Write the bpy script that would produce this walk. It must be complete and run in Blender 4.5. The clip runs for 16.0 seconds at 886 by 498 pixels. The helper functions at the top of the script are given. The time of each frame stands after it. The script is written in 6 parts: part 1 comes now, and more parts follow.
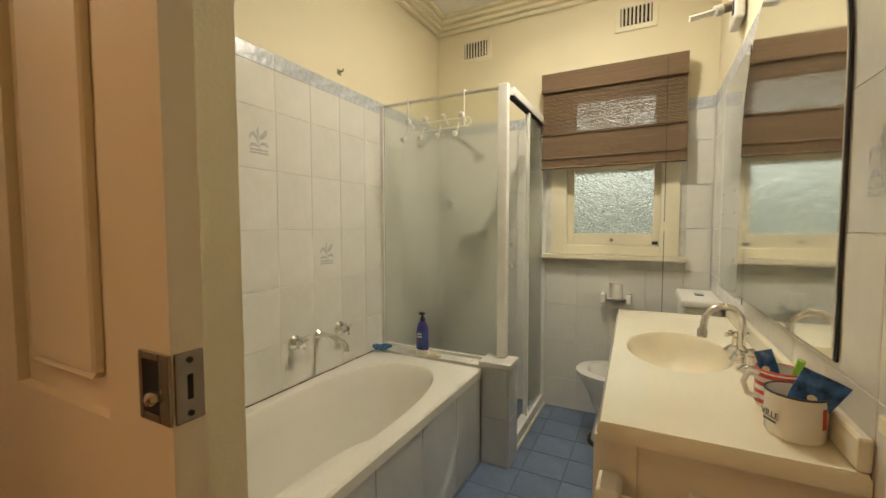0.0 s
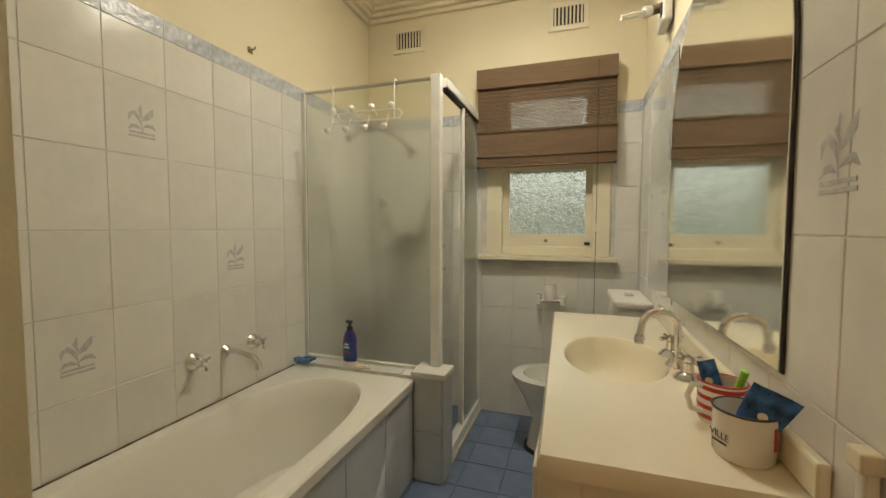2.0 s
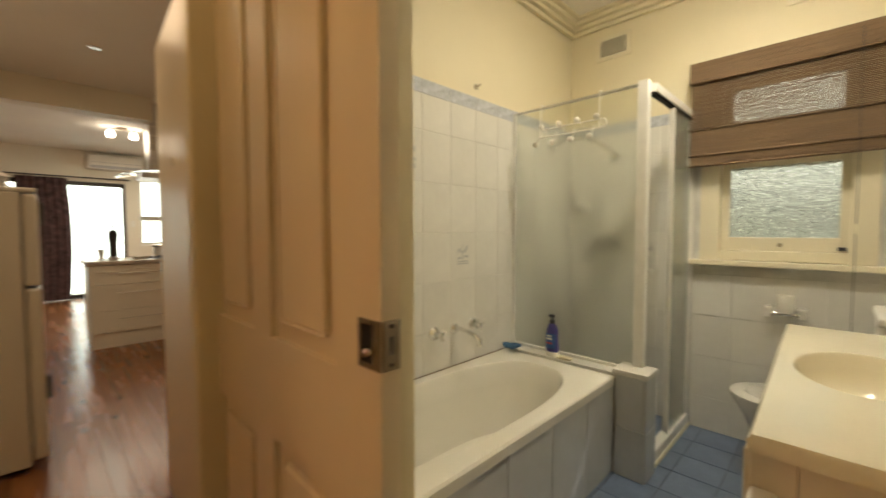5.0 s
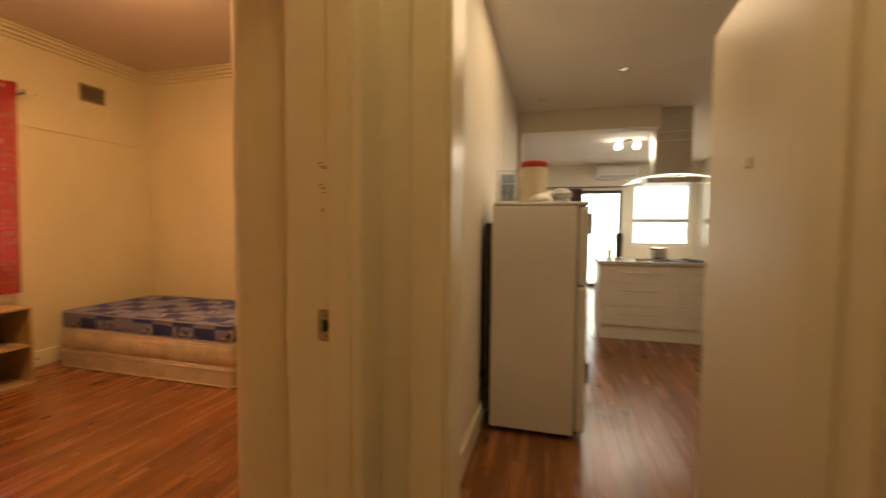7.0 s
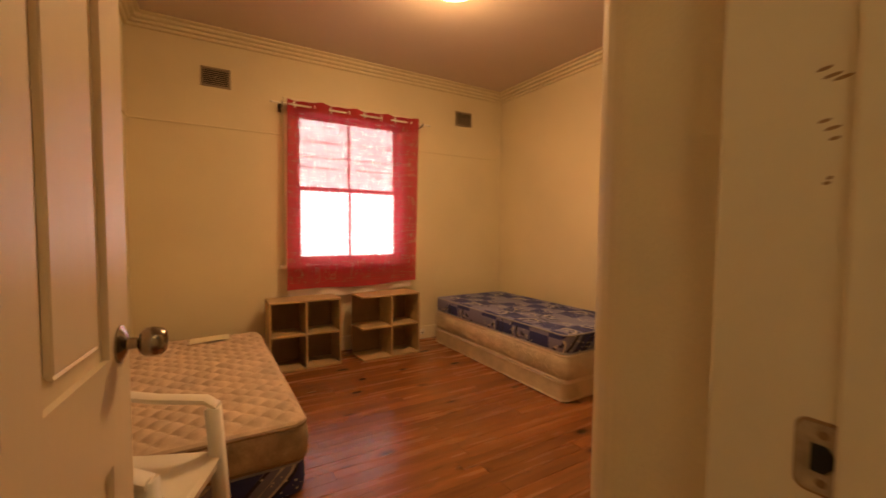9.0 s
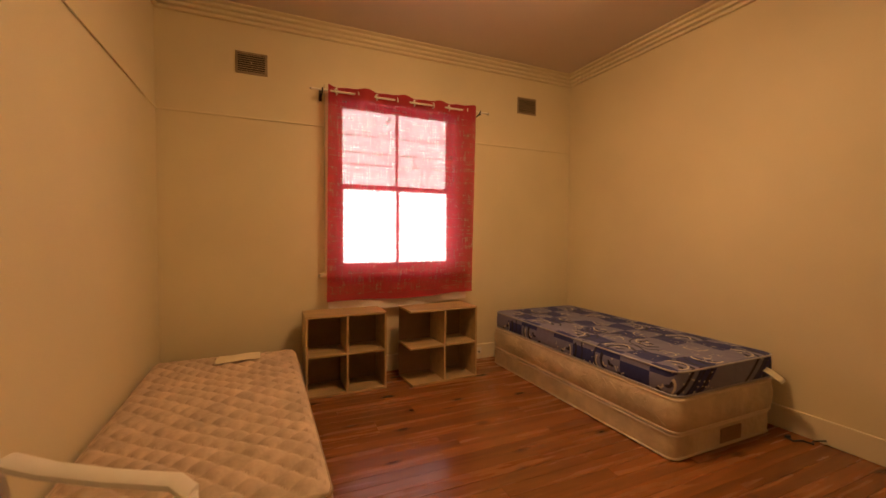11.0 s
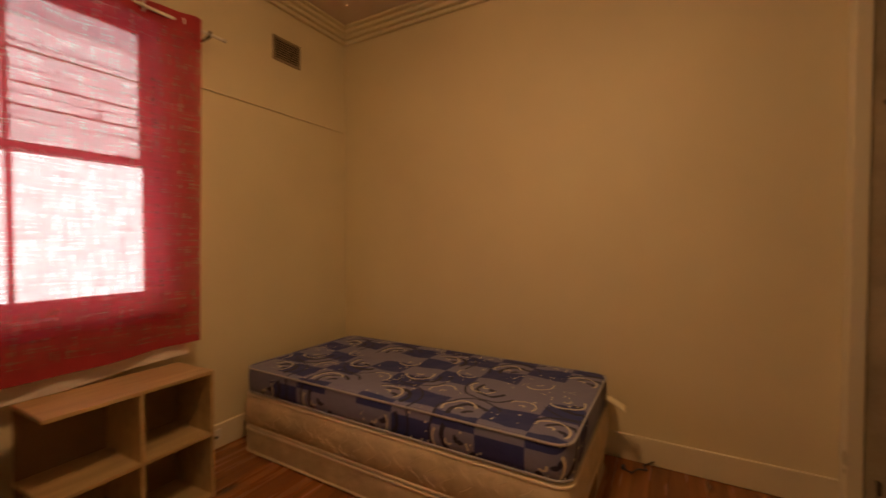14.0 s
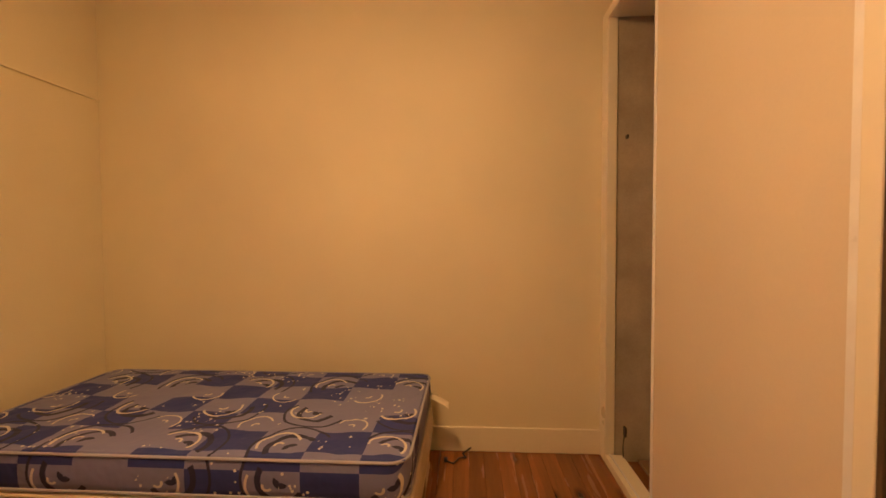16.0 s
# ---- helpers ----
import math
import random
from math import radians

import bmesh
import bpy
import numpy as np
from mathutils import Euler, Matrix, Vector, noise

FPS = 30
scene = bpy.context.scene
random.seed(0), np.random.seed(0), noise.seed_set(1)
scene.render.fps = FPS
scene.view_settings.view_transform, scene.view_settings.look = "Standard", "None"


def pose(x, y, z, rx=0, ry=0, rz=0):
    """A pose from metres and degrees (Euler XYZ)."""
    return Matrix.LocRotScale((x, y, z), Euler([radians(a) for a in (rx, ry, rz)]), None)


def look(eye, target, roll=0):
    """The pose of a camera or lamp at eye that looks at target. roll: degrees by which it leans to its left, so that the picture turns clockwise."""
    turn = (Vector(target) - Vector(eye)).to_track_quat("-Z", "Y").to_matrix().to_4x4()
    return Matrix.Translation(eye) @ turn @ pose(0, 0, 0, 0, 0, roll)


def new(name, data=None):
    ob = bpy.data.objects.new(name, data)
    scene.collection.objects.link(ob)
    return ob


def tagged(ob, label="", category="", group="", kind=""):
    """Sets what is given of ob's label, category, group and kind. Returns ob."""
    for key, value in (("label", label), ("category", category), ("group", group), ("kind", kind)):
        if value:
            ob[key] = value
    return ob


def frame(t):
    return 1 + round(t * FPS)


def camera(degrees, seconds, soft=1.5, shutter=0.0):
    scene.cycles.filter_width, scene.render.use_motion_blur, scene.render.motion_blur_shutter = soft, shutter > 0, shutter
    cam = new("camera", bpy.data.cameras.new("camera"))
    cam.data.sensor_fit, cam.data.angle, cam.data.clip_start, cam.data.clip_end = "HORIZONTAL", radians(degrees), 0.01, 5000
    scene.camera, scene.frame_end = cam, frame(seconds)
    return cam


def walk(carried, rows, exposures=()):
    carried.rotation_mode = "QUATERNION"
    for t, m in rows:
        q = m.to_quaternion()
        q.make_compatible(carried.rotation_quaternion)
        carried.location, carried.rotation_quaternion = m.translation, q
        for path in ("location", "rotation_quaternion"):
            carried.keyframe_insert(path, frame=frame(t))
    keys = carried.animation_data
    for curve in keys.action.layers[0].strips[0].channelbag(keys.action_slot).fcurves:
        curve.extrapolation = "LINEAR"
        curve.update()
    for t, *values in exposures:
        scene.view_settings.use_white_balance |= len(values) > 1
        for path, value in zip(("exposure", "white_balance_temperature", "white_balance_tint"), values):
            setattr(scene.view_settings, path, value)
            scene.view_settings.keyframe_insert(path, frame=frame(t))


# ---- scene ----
cam = camera(95.3, 16.0, soft=1.55, shutter=0.5)
PATH = [
    (0, (0.429, 0.312, 1.212), (-0.482, 2.09, 1.104), -0.1),
    (0.5, (0.411, 0.334, 1.219), (-0.417, 2.151, 1.109), -0.1),
    (1, (0.399, 0.371, 1.222), (-0.33, 2.231, 1.112), 0.0),
    (1.5, (0.398, 0.42, 1.218), (-0.253, 2.308, 1.107), 0.1),
    (2, (0.404, 0.464, 1.212), (-0.229, 2.358, 1.105), 0.1),
    (2.5, (0.399, 0.496, 1.213), (-0.234, 2.39, 1.106), 0.1),
    (3, (0.376, 0.521, 1.214), (-0.349, 2.382, 1.106), 0.2),
    (3.2, (0.377, 0.53, 1.211), (-0.409, 2.366, 1.104), 0.2),
    (5.3, (0.468, 0.130, 1.215), (-1.108, 1.352, 1.130), 0.0),
    (5.5, (0.464, 0.090, 1.218), (-1.229, 1.140, 1.138), 0.1),
    (6, (0.366, 0.078, 1.228), (-1.568, 0.580, 1.148), -0.2),
    (6.5, (0.238, 0.123, 1.259), (-1.759, 0.092, 1.158), 0.1),
    (7, (0.078, 0.014, 1.269), (-1.85, -0.508, 1.164), 0.5),
    (7.5, (-0.06, -0.132, 1.271), (-1.82, -1.076, 1.169), 0.5),
    (8, (-0.101, -0.223, 1.272), (-1.627, -1.511, 1.172), 0.8),
    (8.5, (-0.169, -0.299, 1.266), (-1.456, -1.827, 1.164), 0.7),
    (9, (-0.239, -0.357, 1.259), (-1.267, -2.07, 1.158), 0.5),
    (9.2, (-0.26, -0.379, 1.257), (-1.201, -2.141, 1.158), 0.5),
    (11.5, (-0.511, -1.131, 1.23), (-1.322, -2.958, 1.157), 0.4),
    (12, (-0.587, -1.369, 1.226), (-1.425, -3.184, 1.16), 0.5),
    (12.5, (-0.696, -1.593, 1.211), (-1.66, -3.344, 1.146), 0.3),
    (13, (-0.844, -1.811, 1.222), (-2.033, -3.418, 1.163), 0.3),
    (13.5, (-0.899, -1.973, 1.229), (-2.371, -3.327, 1.187), 0.5),
    (14, (-1.005, -2.032, 1.242), (-2.738, -3.029, 1.198), 0.0),
    (14.5, (-1.09, -2.06, 1.253), (-2.962, -2.765, 1.192), -0.2),
    (15, (-1.123, -2.10, 1.260), (-3.081, -2.507, 1.195), -0.3),
    (15.5, (-1.128, -2.12, 1.268), (-3.112, -2.345, 1.204), -0.4),
    (16, (-1.115, -2.15, 1.275), (-3.110, -2.262, 1.215), -0.2),
]
walk(cam, [(t, look(eye, target, roll)) for t, eye, target, roll in PATH],
     exposures=[(0.0, -0.08, 6500, 10), (1.5, -0.34, 6500, 10), (3.2, -0.38, 6500, 10), (5.0, -0.08, 6900, 10), (5.5, -0.05, 7200, 10), (6.0, 0.06, 7400, 10), (6.5, 0.08, 7100, 10), (7.5, 0.14, 7000, 10), (9.0, -0.04, 6650, 10), (11.5, -0.32, 6600, 10), (12.5, -0.68, 6500, 10), (13.5, -0.88, 6500, 10), (14.0, -0.82, 6500, 10), (14.5, -0.41, 6600, 10), (15.0, -0.06, 6600, 10), (16.0, 0.2, 6550, 10)])

# ---- world, sun, large lights ----
world = bpy.data.worlds.new("world")
scene.world = world
world.use_nodes = True
wn = world.node_tree
sky = wn.nodes.new("ShaderNodeTexSky")
sky.sky_type = "NISHITA"
sky.sun_disc = False
sky.sun_elevation = radians(50)
sky.sun_rotation = radians(200)
wn.links.new(sky.outputs[0], wn.nodes["Background"].inputs[0])
wn.nodes["Background"].inputs[1].default_value = 0.12


def lamp(name, kind, place, energy, colour, size=0.1, spin=(0, 0, 0)):
    data = bpy.data.lights.new(name, kind)
    data.energy, data.color = energy, colour
    if kind == "AREA":
        data.shape, data.size = "DISK", size
    elif kind == "SUN":
        data.angle = size
    else:
        data.shadow_soft_size = size
    ob = new(name, data)
    ob.matrix_world = pose(*place, *spin)
    return ob


lamp("sun", "SUN", (0, -8, 8), 2.5, (1.0, 0.95, 0.88), radians(0.6), (40, 0, 160))
lamp("bedroom_light", "POINT", (-1.70, -2.66, 2.69), 31, (1.0, 0.55, 0.235), 0.13)
lamp("bedroom_light", "AREA", (-1.70, -2.66, 2.62), 20, (1.0, 0.55, 0.235), 0.26)
lamp("bathroom_light", "POINT", (0.10, 2.12, 2.52), 9.2, (1.0, 0.94, 0.77), 0.07)
lamp("bathroom_light", "AREA", (0.10, 2.12, 2.50), 14.5, (1.0, 0.94, 0.77), 0.14)
# Weak fill lamp added to lift the lobby; no fitting is seen there.
lamp("lobby_fill", "POINT", (-0.30, -0.02, 2.42), 0.45, (1.0, 0.55, 0.25), 0.08)
lamp("kitchen_light", "AREA", (-7.0, 1.15, 2.50), 50, (1.0, 0.88, 0.70), 2.0)
# Broad fill disc added under the ceiling in place of the small downlights.
lamp("hall_fill", "AREA", (-2.5, 0.5, 2.638), 18, (1.0, 0.74, 0.48), 1.5)


# ---- materials ----
def mat(name, base, rough=0.5, metal=0.0, var=0.10, scale=6.0, bump=0.05, fine=90.0, coat=0.0, stretch=(1, 1, 1), spec=0.5, rnd=0.0):
    """Principled surface with broad stains and fine grain."""
    m = bpy.data.materials.new(name)
    m.use_nodes = True
    t = m.node_tree
    b = t.nodes["Principled BSDF"]
    b.inputs["Roughness"].default_value, b.inputs["Metallic"].default_value = rough, metal
    b.inputs["Coat Weight"].default_value, b.inputs["Specular IOR Level"].default_value = coat, spec
    co = t.nodes.new("ShaderNodeTexCoord")
    mp = t.nodes.new("ShaderNodeMapping")
    mp.inputs["Scale"].default_value = stretch
    t.links.new(co.outputs["Object"], mp.inputs["Vector"])
    big, small = t.nodes.new("ShaderNodeTexNoise"), t.nodes.new("ShaderNodeTexNoise")
    big.inputs["Scale"].default_value, small.inputs["Scale"].default_value = scale, fine
    big.inputs["Detail"].default_value, small.inputs["Detail"].default_value = 5, 3
    for n in (big, small):
        t.links.new(mp.outputs[0], n.inputs["Vector"])
    ramp = t.nodes.new("ShaderNodeMapRange")
    ramp.inputs["From Min"].default_value, ramp.inputs["From Max"].default_value = 0.3, 0.7
    ramp.inputs["To Min"].default_value, ramp.inputs["To Max"].default_value = 1 - var, 1 + var * 0.6
    t.links.new(big.outputs[0], ramp.inputs["Value"])
    grain = t.nodes.new("ShaderNodeMapRange")
    grain.inputs["To Min"].default_value, grain.inputs["To Max"].default_value = 1 - var * 0.5, 1 + var * 0.5
    t.links.new(small.outputs[0], grain.inputs["Value"])
    mul = t.nodes.new("ShaderNodeMath")
    mul.operation = "MULTIPLY"
    t.links.new(ramp.outputs[0], mul.inputs[0])
    t.links.new(grain.outputs[0], mul.inputs[1])
    fac = mul.outputs[0]
    if rnd:
        oi = t.nodes.new("ShaderNodeObjectInfo")
        rr = t.nodes.new("ShaderNodeMapRange")
        rr.inputs["To Min"].default_value, rr.inputs["To Max"].default_value = 1 - rnd, 1 + rnd
        t.links.new(oi.outputs["Random"], rr.inputs["Value"])
        m2 = t.nodes.new("ShaderNodeMath")
        m2.operation = "MULTIPLY"
        t.links.new(fac, m2.inputs[0])
        t.links.new(rr.outputs[0], m2.inputs[1])
        fac = m2.outputs[0]
    col = t.nodes.new("ShaderNodeVectorMath")
    col.operation = "SCALE"
    col.inputs[0].default_value = base
    t.links.new(fac, col.inputs["Scale"])
    t.links.new(col.outputs[0], b.inputs["Base Color"])
    rg = t.nodes.new("ShaderNodeMapRange")
    rg.inputs["To Min"].default_value, rg.inputs["To Max"].default_value = max(0.02, rough - 0.08), min(1, rough + 0.1)
    t.links.new(big.outputs[0], rg.inputs["Value"])
    t.links.new(rg.outputs[0], b.inputs["Roughness"])
    if bump:
        bp = t.nodes.new("ShaderNodeBump")
        bp.inputs["Strength"].default_value, bp.inputs["Distance"].default_value = bump, 0.01
        t.links.new(small.outputs[0], bp.inputs["Height"])
        t.links.new(bp.outputs[0], b.inputs["Normal"])
    return m


def glass(name, tint, rough=0.0, bump=0.0, fine=60.0):
    m = bpy.data.materials.new(name)
    m.use_nodes = True
    t = m.node_tree
    b = t.nodes["Principled BSDF"]
    b.inputs["Base Color"].default_value = (*tint, 1)
    b.inputs["Roughness"].default_value = rough
    b.inputs["Transmission Weight"].default_value = 1.0
    b.inputs["IOR"].default_value = 1.2 if rough < 0.02 else 1.35
    if bump:
        vo = t.nodes.new("ShaderNodeTexVoronoi")
        vo.inputs["Scale"].default_value = fine
        co = t.nodes.new("ShaderNodeTexCoord")
        t.links.new(co.outputs["Object"], vo.inputs["Vector"])
        bp = t.nodes.new("ShaderNodeBump")
        bp.inputs["Strength"].default_value, bp.inputs["Distance"].default_value = bump, 0.02
        t.links.new(vo.outputs["Distance"], bp.inputs["Height"])
        t.links.new(bp.outputs[0], b.inputs["Normal"])
    return m


def glow(name, colour, power):
    m = bpy.data.materials.new(name)
    m.use_nodes = True
    b = m.node_tree.nodes["Principled BSDF"]
    b.inputs["Base Color"].default_value = (*colour, 1)
    b.inputs["Emission Color"].default_value = (*colour, 1)
    b.inputs["Emission Strength"].default_value = power
    return m


M = {}
M["cream_wall"] = mat("cream_wall", (0.74, 0.66, 0.47), 0.6, var=0.05, scale=1.3, bump=0.06, fine=160)
M["bed_wall"] = mat("bed_wall", (0.72, 0.64, 0.44), 0.62, var=0.07, scale=1.1, bump=0.08, fine=140)
M["hall_wall"] = mat("hall_wall", (0.76, 0.70, 0.58), 0.6, var=0.05, scale=1.2, bump=0.06, fine=150)
M["ceiling"] = mat("ceiling_paint", (0.80, 0.76, 0.68), 0.75, var=0.05, scale=1.0, bump=0.05, fine=150)
M["gloss_trim"] = mat("gloss_trim", (0.76, 0.69, 0.52), 0.30, var=0.05, scale=2, bump=0.03, fine=40)
# Darker and browner than the other ceiling paint.
M["ceiling_bed"] = mat("beige_ceiling_paint", (0.58, 0.49, 0.42), 0.75, var=0.06, scale=0.9, bump=0.05, fine=150)
M["knob"] = mat("tarnished_knob", (0.34, 0.30, 0.25), 0.2, 1.0, var=0.15, scale=20, bump=0.02)
M["door_paint"] = mat("door_paint", (0.78, 0.68, 0.52), 0.33, var=0.04, scale=2, bump=0.06, fine=45, stretch=(1, 1, 0.1))
M["tile"] = mat("glazed_white_tile", (0.71, 0.69, 0.635), 0.16, var=0.05, scale=6, bump=0.03, fine=25, rnd=0.03)
M["tile_grey"] = mat("glazed_grey_tile", (0.56, 0.57, 0.57), 0.2, var=0.06, scale=6, bump=0.03, fine=25, rnd=0.04)
M["grout"] = mat("grout", (0.68, 0.66, 0.60), 0.85, var=0.25, scale=5, bump=0.2)
M["decor"] = mat("grey_tile_print", (0.45, 0.45, 0.45), 0.3, var=0.25, scale=60, bump=0)
M["border"] = mat("embossed_border_tile", (0.52, 0.54, 0.58), 0.12, var=0.25, scale=45, bump=0.5, fine=40)
M["blue_tile"] = mat("blue_floor_tile", (0.15, 0.20, 0.30), 0.35, var=0.25, scale=7, bump=0.1, fine=50, rnd=0.12)
M["blue_grout"] = mat("floor_grout", (0.10, 0.11, 0.14), 0.9, var=0.3)
M["enamel"] = mat("white_bath_enamel", (0.80, 0.77, 0.69), 0.10, var=0.03, scale=3, bump=0.0, coat=0.3)
M["marble_cream"] = mat("cream_cultured_marble", (0.80, 0.74, 0.58), 0.18, var=0.04, scale=3, bump=0.0, coat=0.2)
M["basin_cream"] = mat("cream_basin", (0.79, 0.71, 0.53), 0.16, var=0.04, scale=4, bump=0.0, coat=0.2)
M["cabinet_cream"] = mat("cream_cabinet_board", (0.76, 0.68, 0.54), 0.35, var=0.05, scale=4, bump=0.03)
M["chrome"] = mat("chrome", (0.74, 0.73, 0.71), 0.10, 1.0, var=0.08, scale=20, bump=0.02)
M["wardrobe"] = mat("beige_wardrobe_board", (0.64, 0.55, 0.41), 0.45, var=0.05, scale=1.5, bump=0.03)
M["steel"] = mat("brushed_steel", (0.60, 0.58, 0.55), 0.3, 1.0, var=0.08, scale=10, bump=0.03, stretch=(1, 1, 8))
M["dark_metal"] = mat("dark_metal", (0.05, 0.045, 0.04), 0.45, 0.6, var=0.2)
M["frame_white"] = mat("white_powder_coat", (0.76, 0.74, 0.69), 0.3, var=0.06, scale=12, bump=0.0)
M["white_plastic"] = mat("white_plastic", (0.78, 0.75, 0.68), 0.35, var=0.04, scale=9, bump=0.0)
M["porcelain"] = mat("white_porcelain", (0.76, 0.74, 0.68), 0.10, var=0.03, scale=4, bump=0.0, coat=0.3)
M["frosted"] = glass("frosted_shower_glass", (0.88, 0.90, 0.84), 0.21)
M["clear"] = glass("clear_pane", (0.95, 0.97, 0.96), 0.0)
M["pebbled"] = glass("pebbled_window_glass", (0.93, 0.95, 0.93), 0.02, 1.0, 75)
M["mirror"] = mat("mirror_silver", (0.86, 0.88, 0.84), 0.02, 1.0, var=0.01, bump=0)
M["black_edge"] = mat("blackened_mirror_edge", (0.03, 0.028, 0.025), 0.4, var=0.5, scale=40)
M["bamboo"] = mat("woven_brown_blind", (0.18, 0.11, 0.058), 0.7, var=0.22, scale=30, bump=0.3, fine=300, stretch=(0.12, 1, 9))
M["dark_slot"] = mat("dark_void", (0.012, 0.011, 0.01), 0.9, var=0.2)
M["plaster_vent"] = mat("painted_vent", (0.74, 0.67, 0.50), 0.5, var=0.06)
M["brown_vent"] = mat("brown_metal_vent", (0.30, 0.24, 0.16), 0.5, 0.2, var=0.15)
M["board_gap"] = mat("board_gap", (0.09, 0.036, 0.015), 0.8, var=0.3)
M["shelf"] = mat("oak_laminate", (0.46, 0.33, 0.17), 0.5, var=0.2, scale=3, bump=0.05, fine=60, stretch=(1, 6, 6))
M["shelf_back"] = mat("brown_hardboard", (0.24, 0.15, 0.08), 0.7, var=0.2, scale=4)
M["mat_side"] = mat("cream_quilted_side", (0.58, 0.49, 0.34), 0.5, var=0.22, scale=7, bump=0.8, fine=20)
M["pink_side"] = mat("brown_damask_side", (0.42, 0.31, 0.20), 0.8, var=0.35, scale=14, bump=0.2)
M["pink_top"] = mat("pink_quilted_ticking", (0.58, 0.455, 0.345), 0.8, var=0.25, scale=9, bump=0.1, fine=60)
M["piping_cream"] = mat("cream_piping", (0.66, 0.57, 0.42), 0.6, var=0.1)
M["piping"] = mat("grey_piping", (0.34, 0.34, 0.38), 0.7, var=0.1)
M["paper"] = mat("paper_label", (0.74, 0.68, 0.50), 0.7, var=0.08)
M["ink"] = mat("black_ink", (0.03, 0.03, 0.035), 0.6, var=0.1)
M["fridge"] = mat("white_fridge_enamel", (0.76, 0.75, 0.72), 0.35, var=0.04, scale=3, bump=0.08, fine=200)
M["kitchen_white"] = mat("white_kitchen_front", (0.80, 0.77, 0.70), 0.3, var=0.03, bump=0)
M["stone"] = mat("speckled_benchtop", (0.55, 0.50, 0.44), 0.25, var=0.25, scale=60, bump=0)
M["red"] = mat("red_paint", (0.45, 0.03, 0.03), 0.35, var=0.1)
M["blue_label"] = mat("blue_label", (0.03, 0.10, 0.32), 0.35, var=0.4, scale=40, bump=0)
M["navy_plastic"] = mat("purple_blue_plastic", (0.045, 0.035, 0.22), 0.3, var=0.2, scale=30, bump=0)
M["green_plastic"] = mat("lime_plastic", (0.25, 0.55, 0.06), 0.35, var=0.1, bump=0)
M["blue_cloth"] = mat("blue_mesh_cloth", (0.08, 0.20, 0.38), 0.8, var=0.5, scale=60, bump=0.8, fine=90)
M["rubber"] = mat("dark_rubber", (0.03, 0.028, 0.026), 0.6, var=0.2)
M["dark_curtain"] = mat("dark_floral_curtain", (0.10, 0.055, 0.055), 0.85, var=0.8, scale=14, bump=0.2)
M["daylight"] = glow("bright_garden_light", (0.93, 1.0, 0.95), 3.0)
M["yard"] = glow("bright_yard_light", (0.96, 1.0, 0.96), 4.6)
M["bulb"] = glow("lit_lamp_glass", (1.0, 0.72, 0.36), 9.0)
M["white_bulb"] = glow("lit_spot_glass", (1.0, 0.90, 0.75), 14.0)
M["strike"] = mat("paint_smeared_steel", (0.42, 0.34, 0.24), 0.45, 0.5, var=0.35, scale=60)
M["paint_chip"] = mat("bare_timber_chip", (0.34, 0.22, 0.12), 0.7, var=0.3)
M["bag"] = mat("white_plastic_bag", (0.74, 0.73, 0.68), 0.4, var=0.15, scale=25, bump=0.6, fine=30)


def curtain_cloth():
    m = bpy.data.materials.new("sheer_crimson_linen")
    m.use_nodes = True
    t = m.node_tree
    out = t.nodes["Material Output"]
    t.nodes.remove(t.nodes["Principled BSDF"])
    co, mp = t.nodes.new("ShaderNodeTexCoord"), t.nodes.new("ShaderNodeMapping")
    t.links.new(co.outputs["Object"], mp.inputs["Vector"])
    weave = []
    for stretch in ((120, 1, 9), (8, 1, 120)):
        mp2, n = t.nodes.new("ShaderNodeMapping"), t.nodes.new("ShaderNodeTexNoise")
        mp2.inputs["Scale"].default_value = stretch
        n.inputs["Scale"].default_value, n.inputs["Detail"].default_value = 1.0, 6
        t.links.new(co.outputs["Object"], mp2.inputs["Vector"])
        t.links.new(mp2.outputs[0], n.inputs["Vector"])
        weave.append(n)
    add = t.nodes.new("ShaderNodeMath")
    t.links.new(weave[0].outputs[0], add.inputs[0])
    t.links.new(weave[1].outputs[0], add.inputs[1])
    dens = t.nodes.new("ShaderNodeMapRange")
    dens.inputs["From Min"].default_value, dens.inputs["From Max"].default_value = 0.72, 1.28
    dens.inputs["To Min"].default_value, dens.inputs["To Max"].default_value = 0.16, 0.50
    t.links.new(add.outputs[0], dens.inputs["Value"])
    dif, tra, see = t.nodes.new("ShaderNodeBsdfDiffuse"), t.nodes.new("ShaderNodeBsdfTranslucent"), t.nodes.new("ShaderNodeBsdfTransparent")
    dif.inputs[0].default_value, tra.inputs[0].default_value = (0.37, 0.018, 0.032, 1), (0.68, 0.075, 0.11, 1)
    see.inputs[0].default_value = (1.0, 0.82, 0.85, 1)
    cloth, mix = t.nodes.new("ShaderNodeMixShader"), t.nodes.new("ShaderNodeMixShader")
    cloth.inputs[0].default_value = 0.5
    t.links.new(dif.outputs[0], cloth.inputs[1])
    t.links.new(tra.outputs[0], cloth.inputs[2])
    t.links.new(dens.outputs[0], mix.inputs[0])
    t.links.new(cloth.outputs[0], mix.inputs[1])
    t.links.new(see.outputs[0], mix.inputs[2])
    t.links.new(mix.outputs[0], out.inputs["Surface"])
    return m


M["curtain"] = curtain_cloth()
M["lining"] = mat("pale_lining", (0.82, 0.72, 0.68), 0.85, var=0.06, scale=8, bump=0.1, fine=200)
M["hem"] = mat("crimson_hem", (0.34, 0.022, 0.034), 0.85, var=0.12, scale=8, bump=0.3, fine=200)


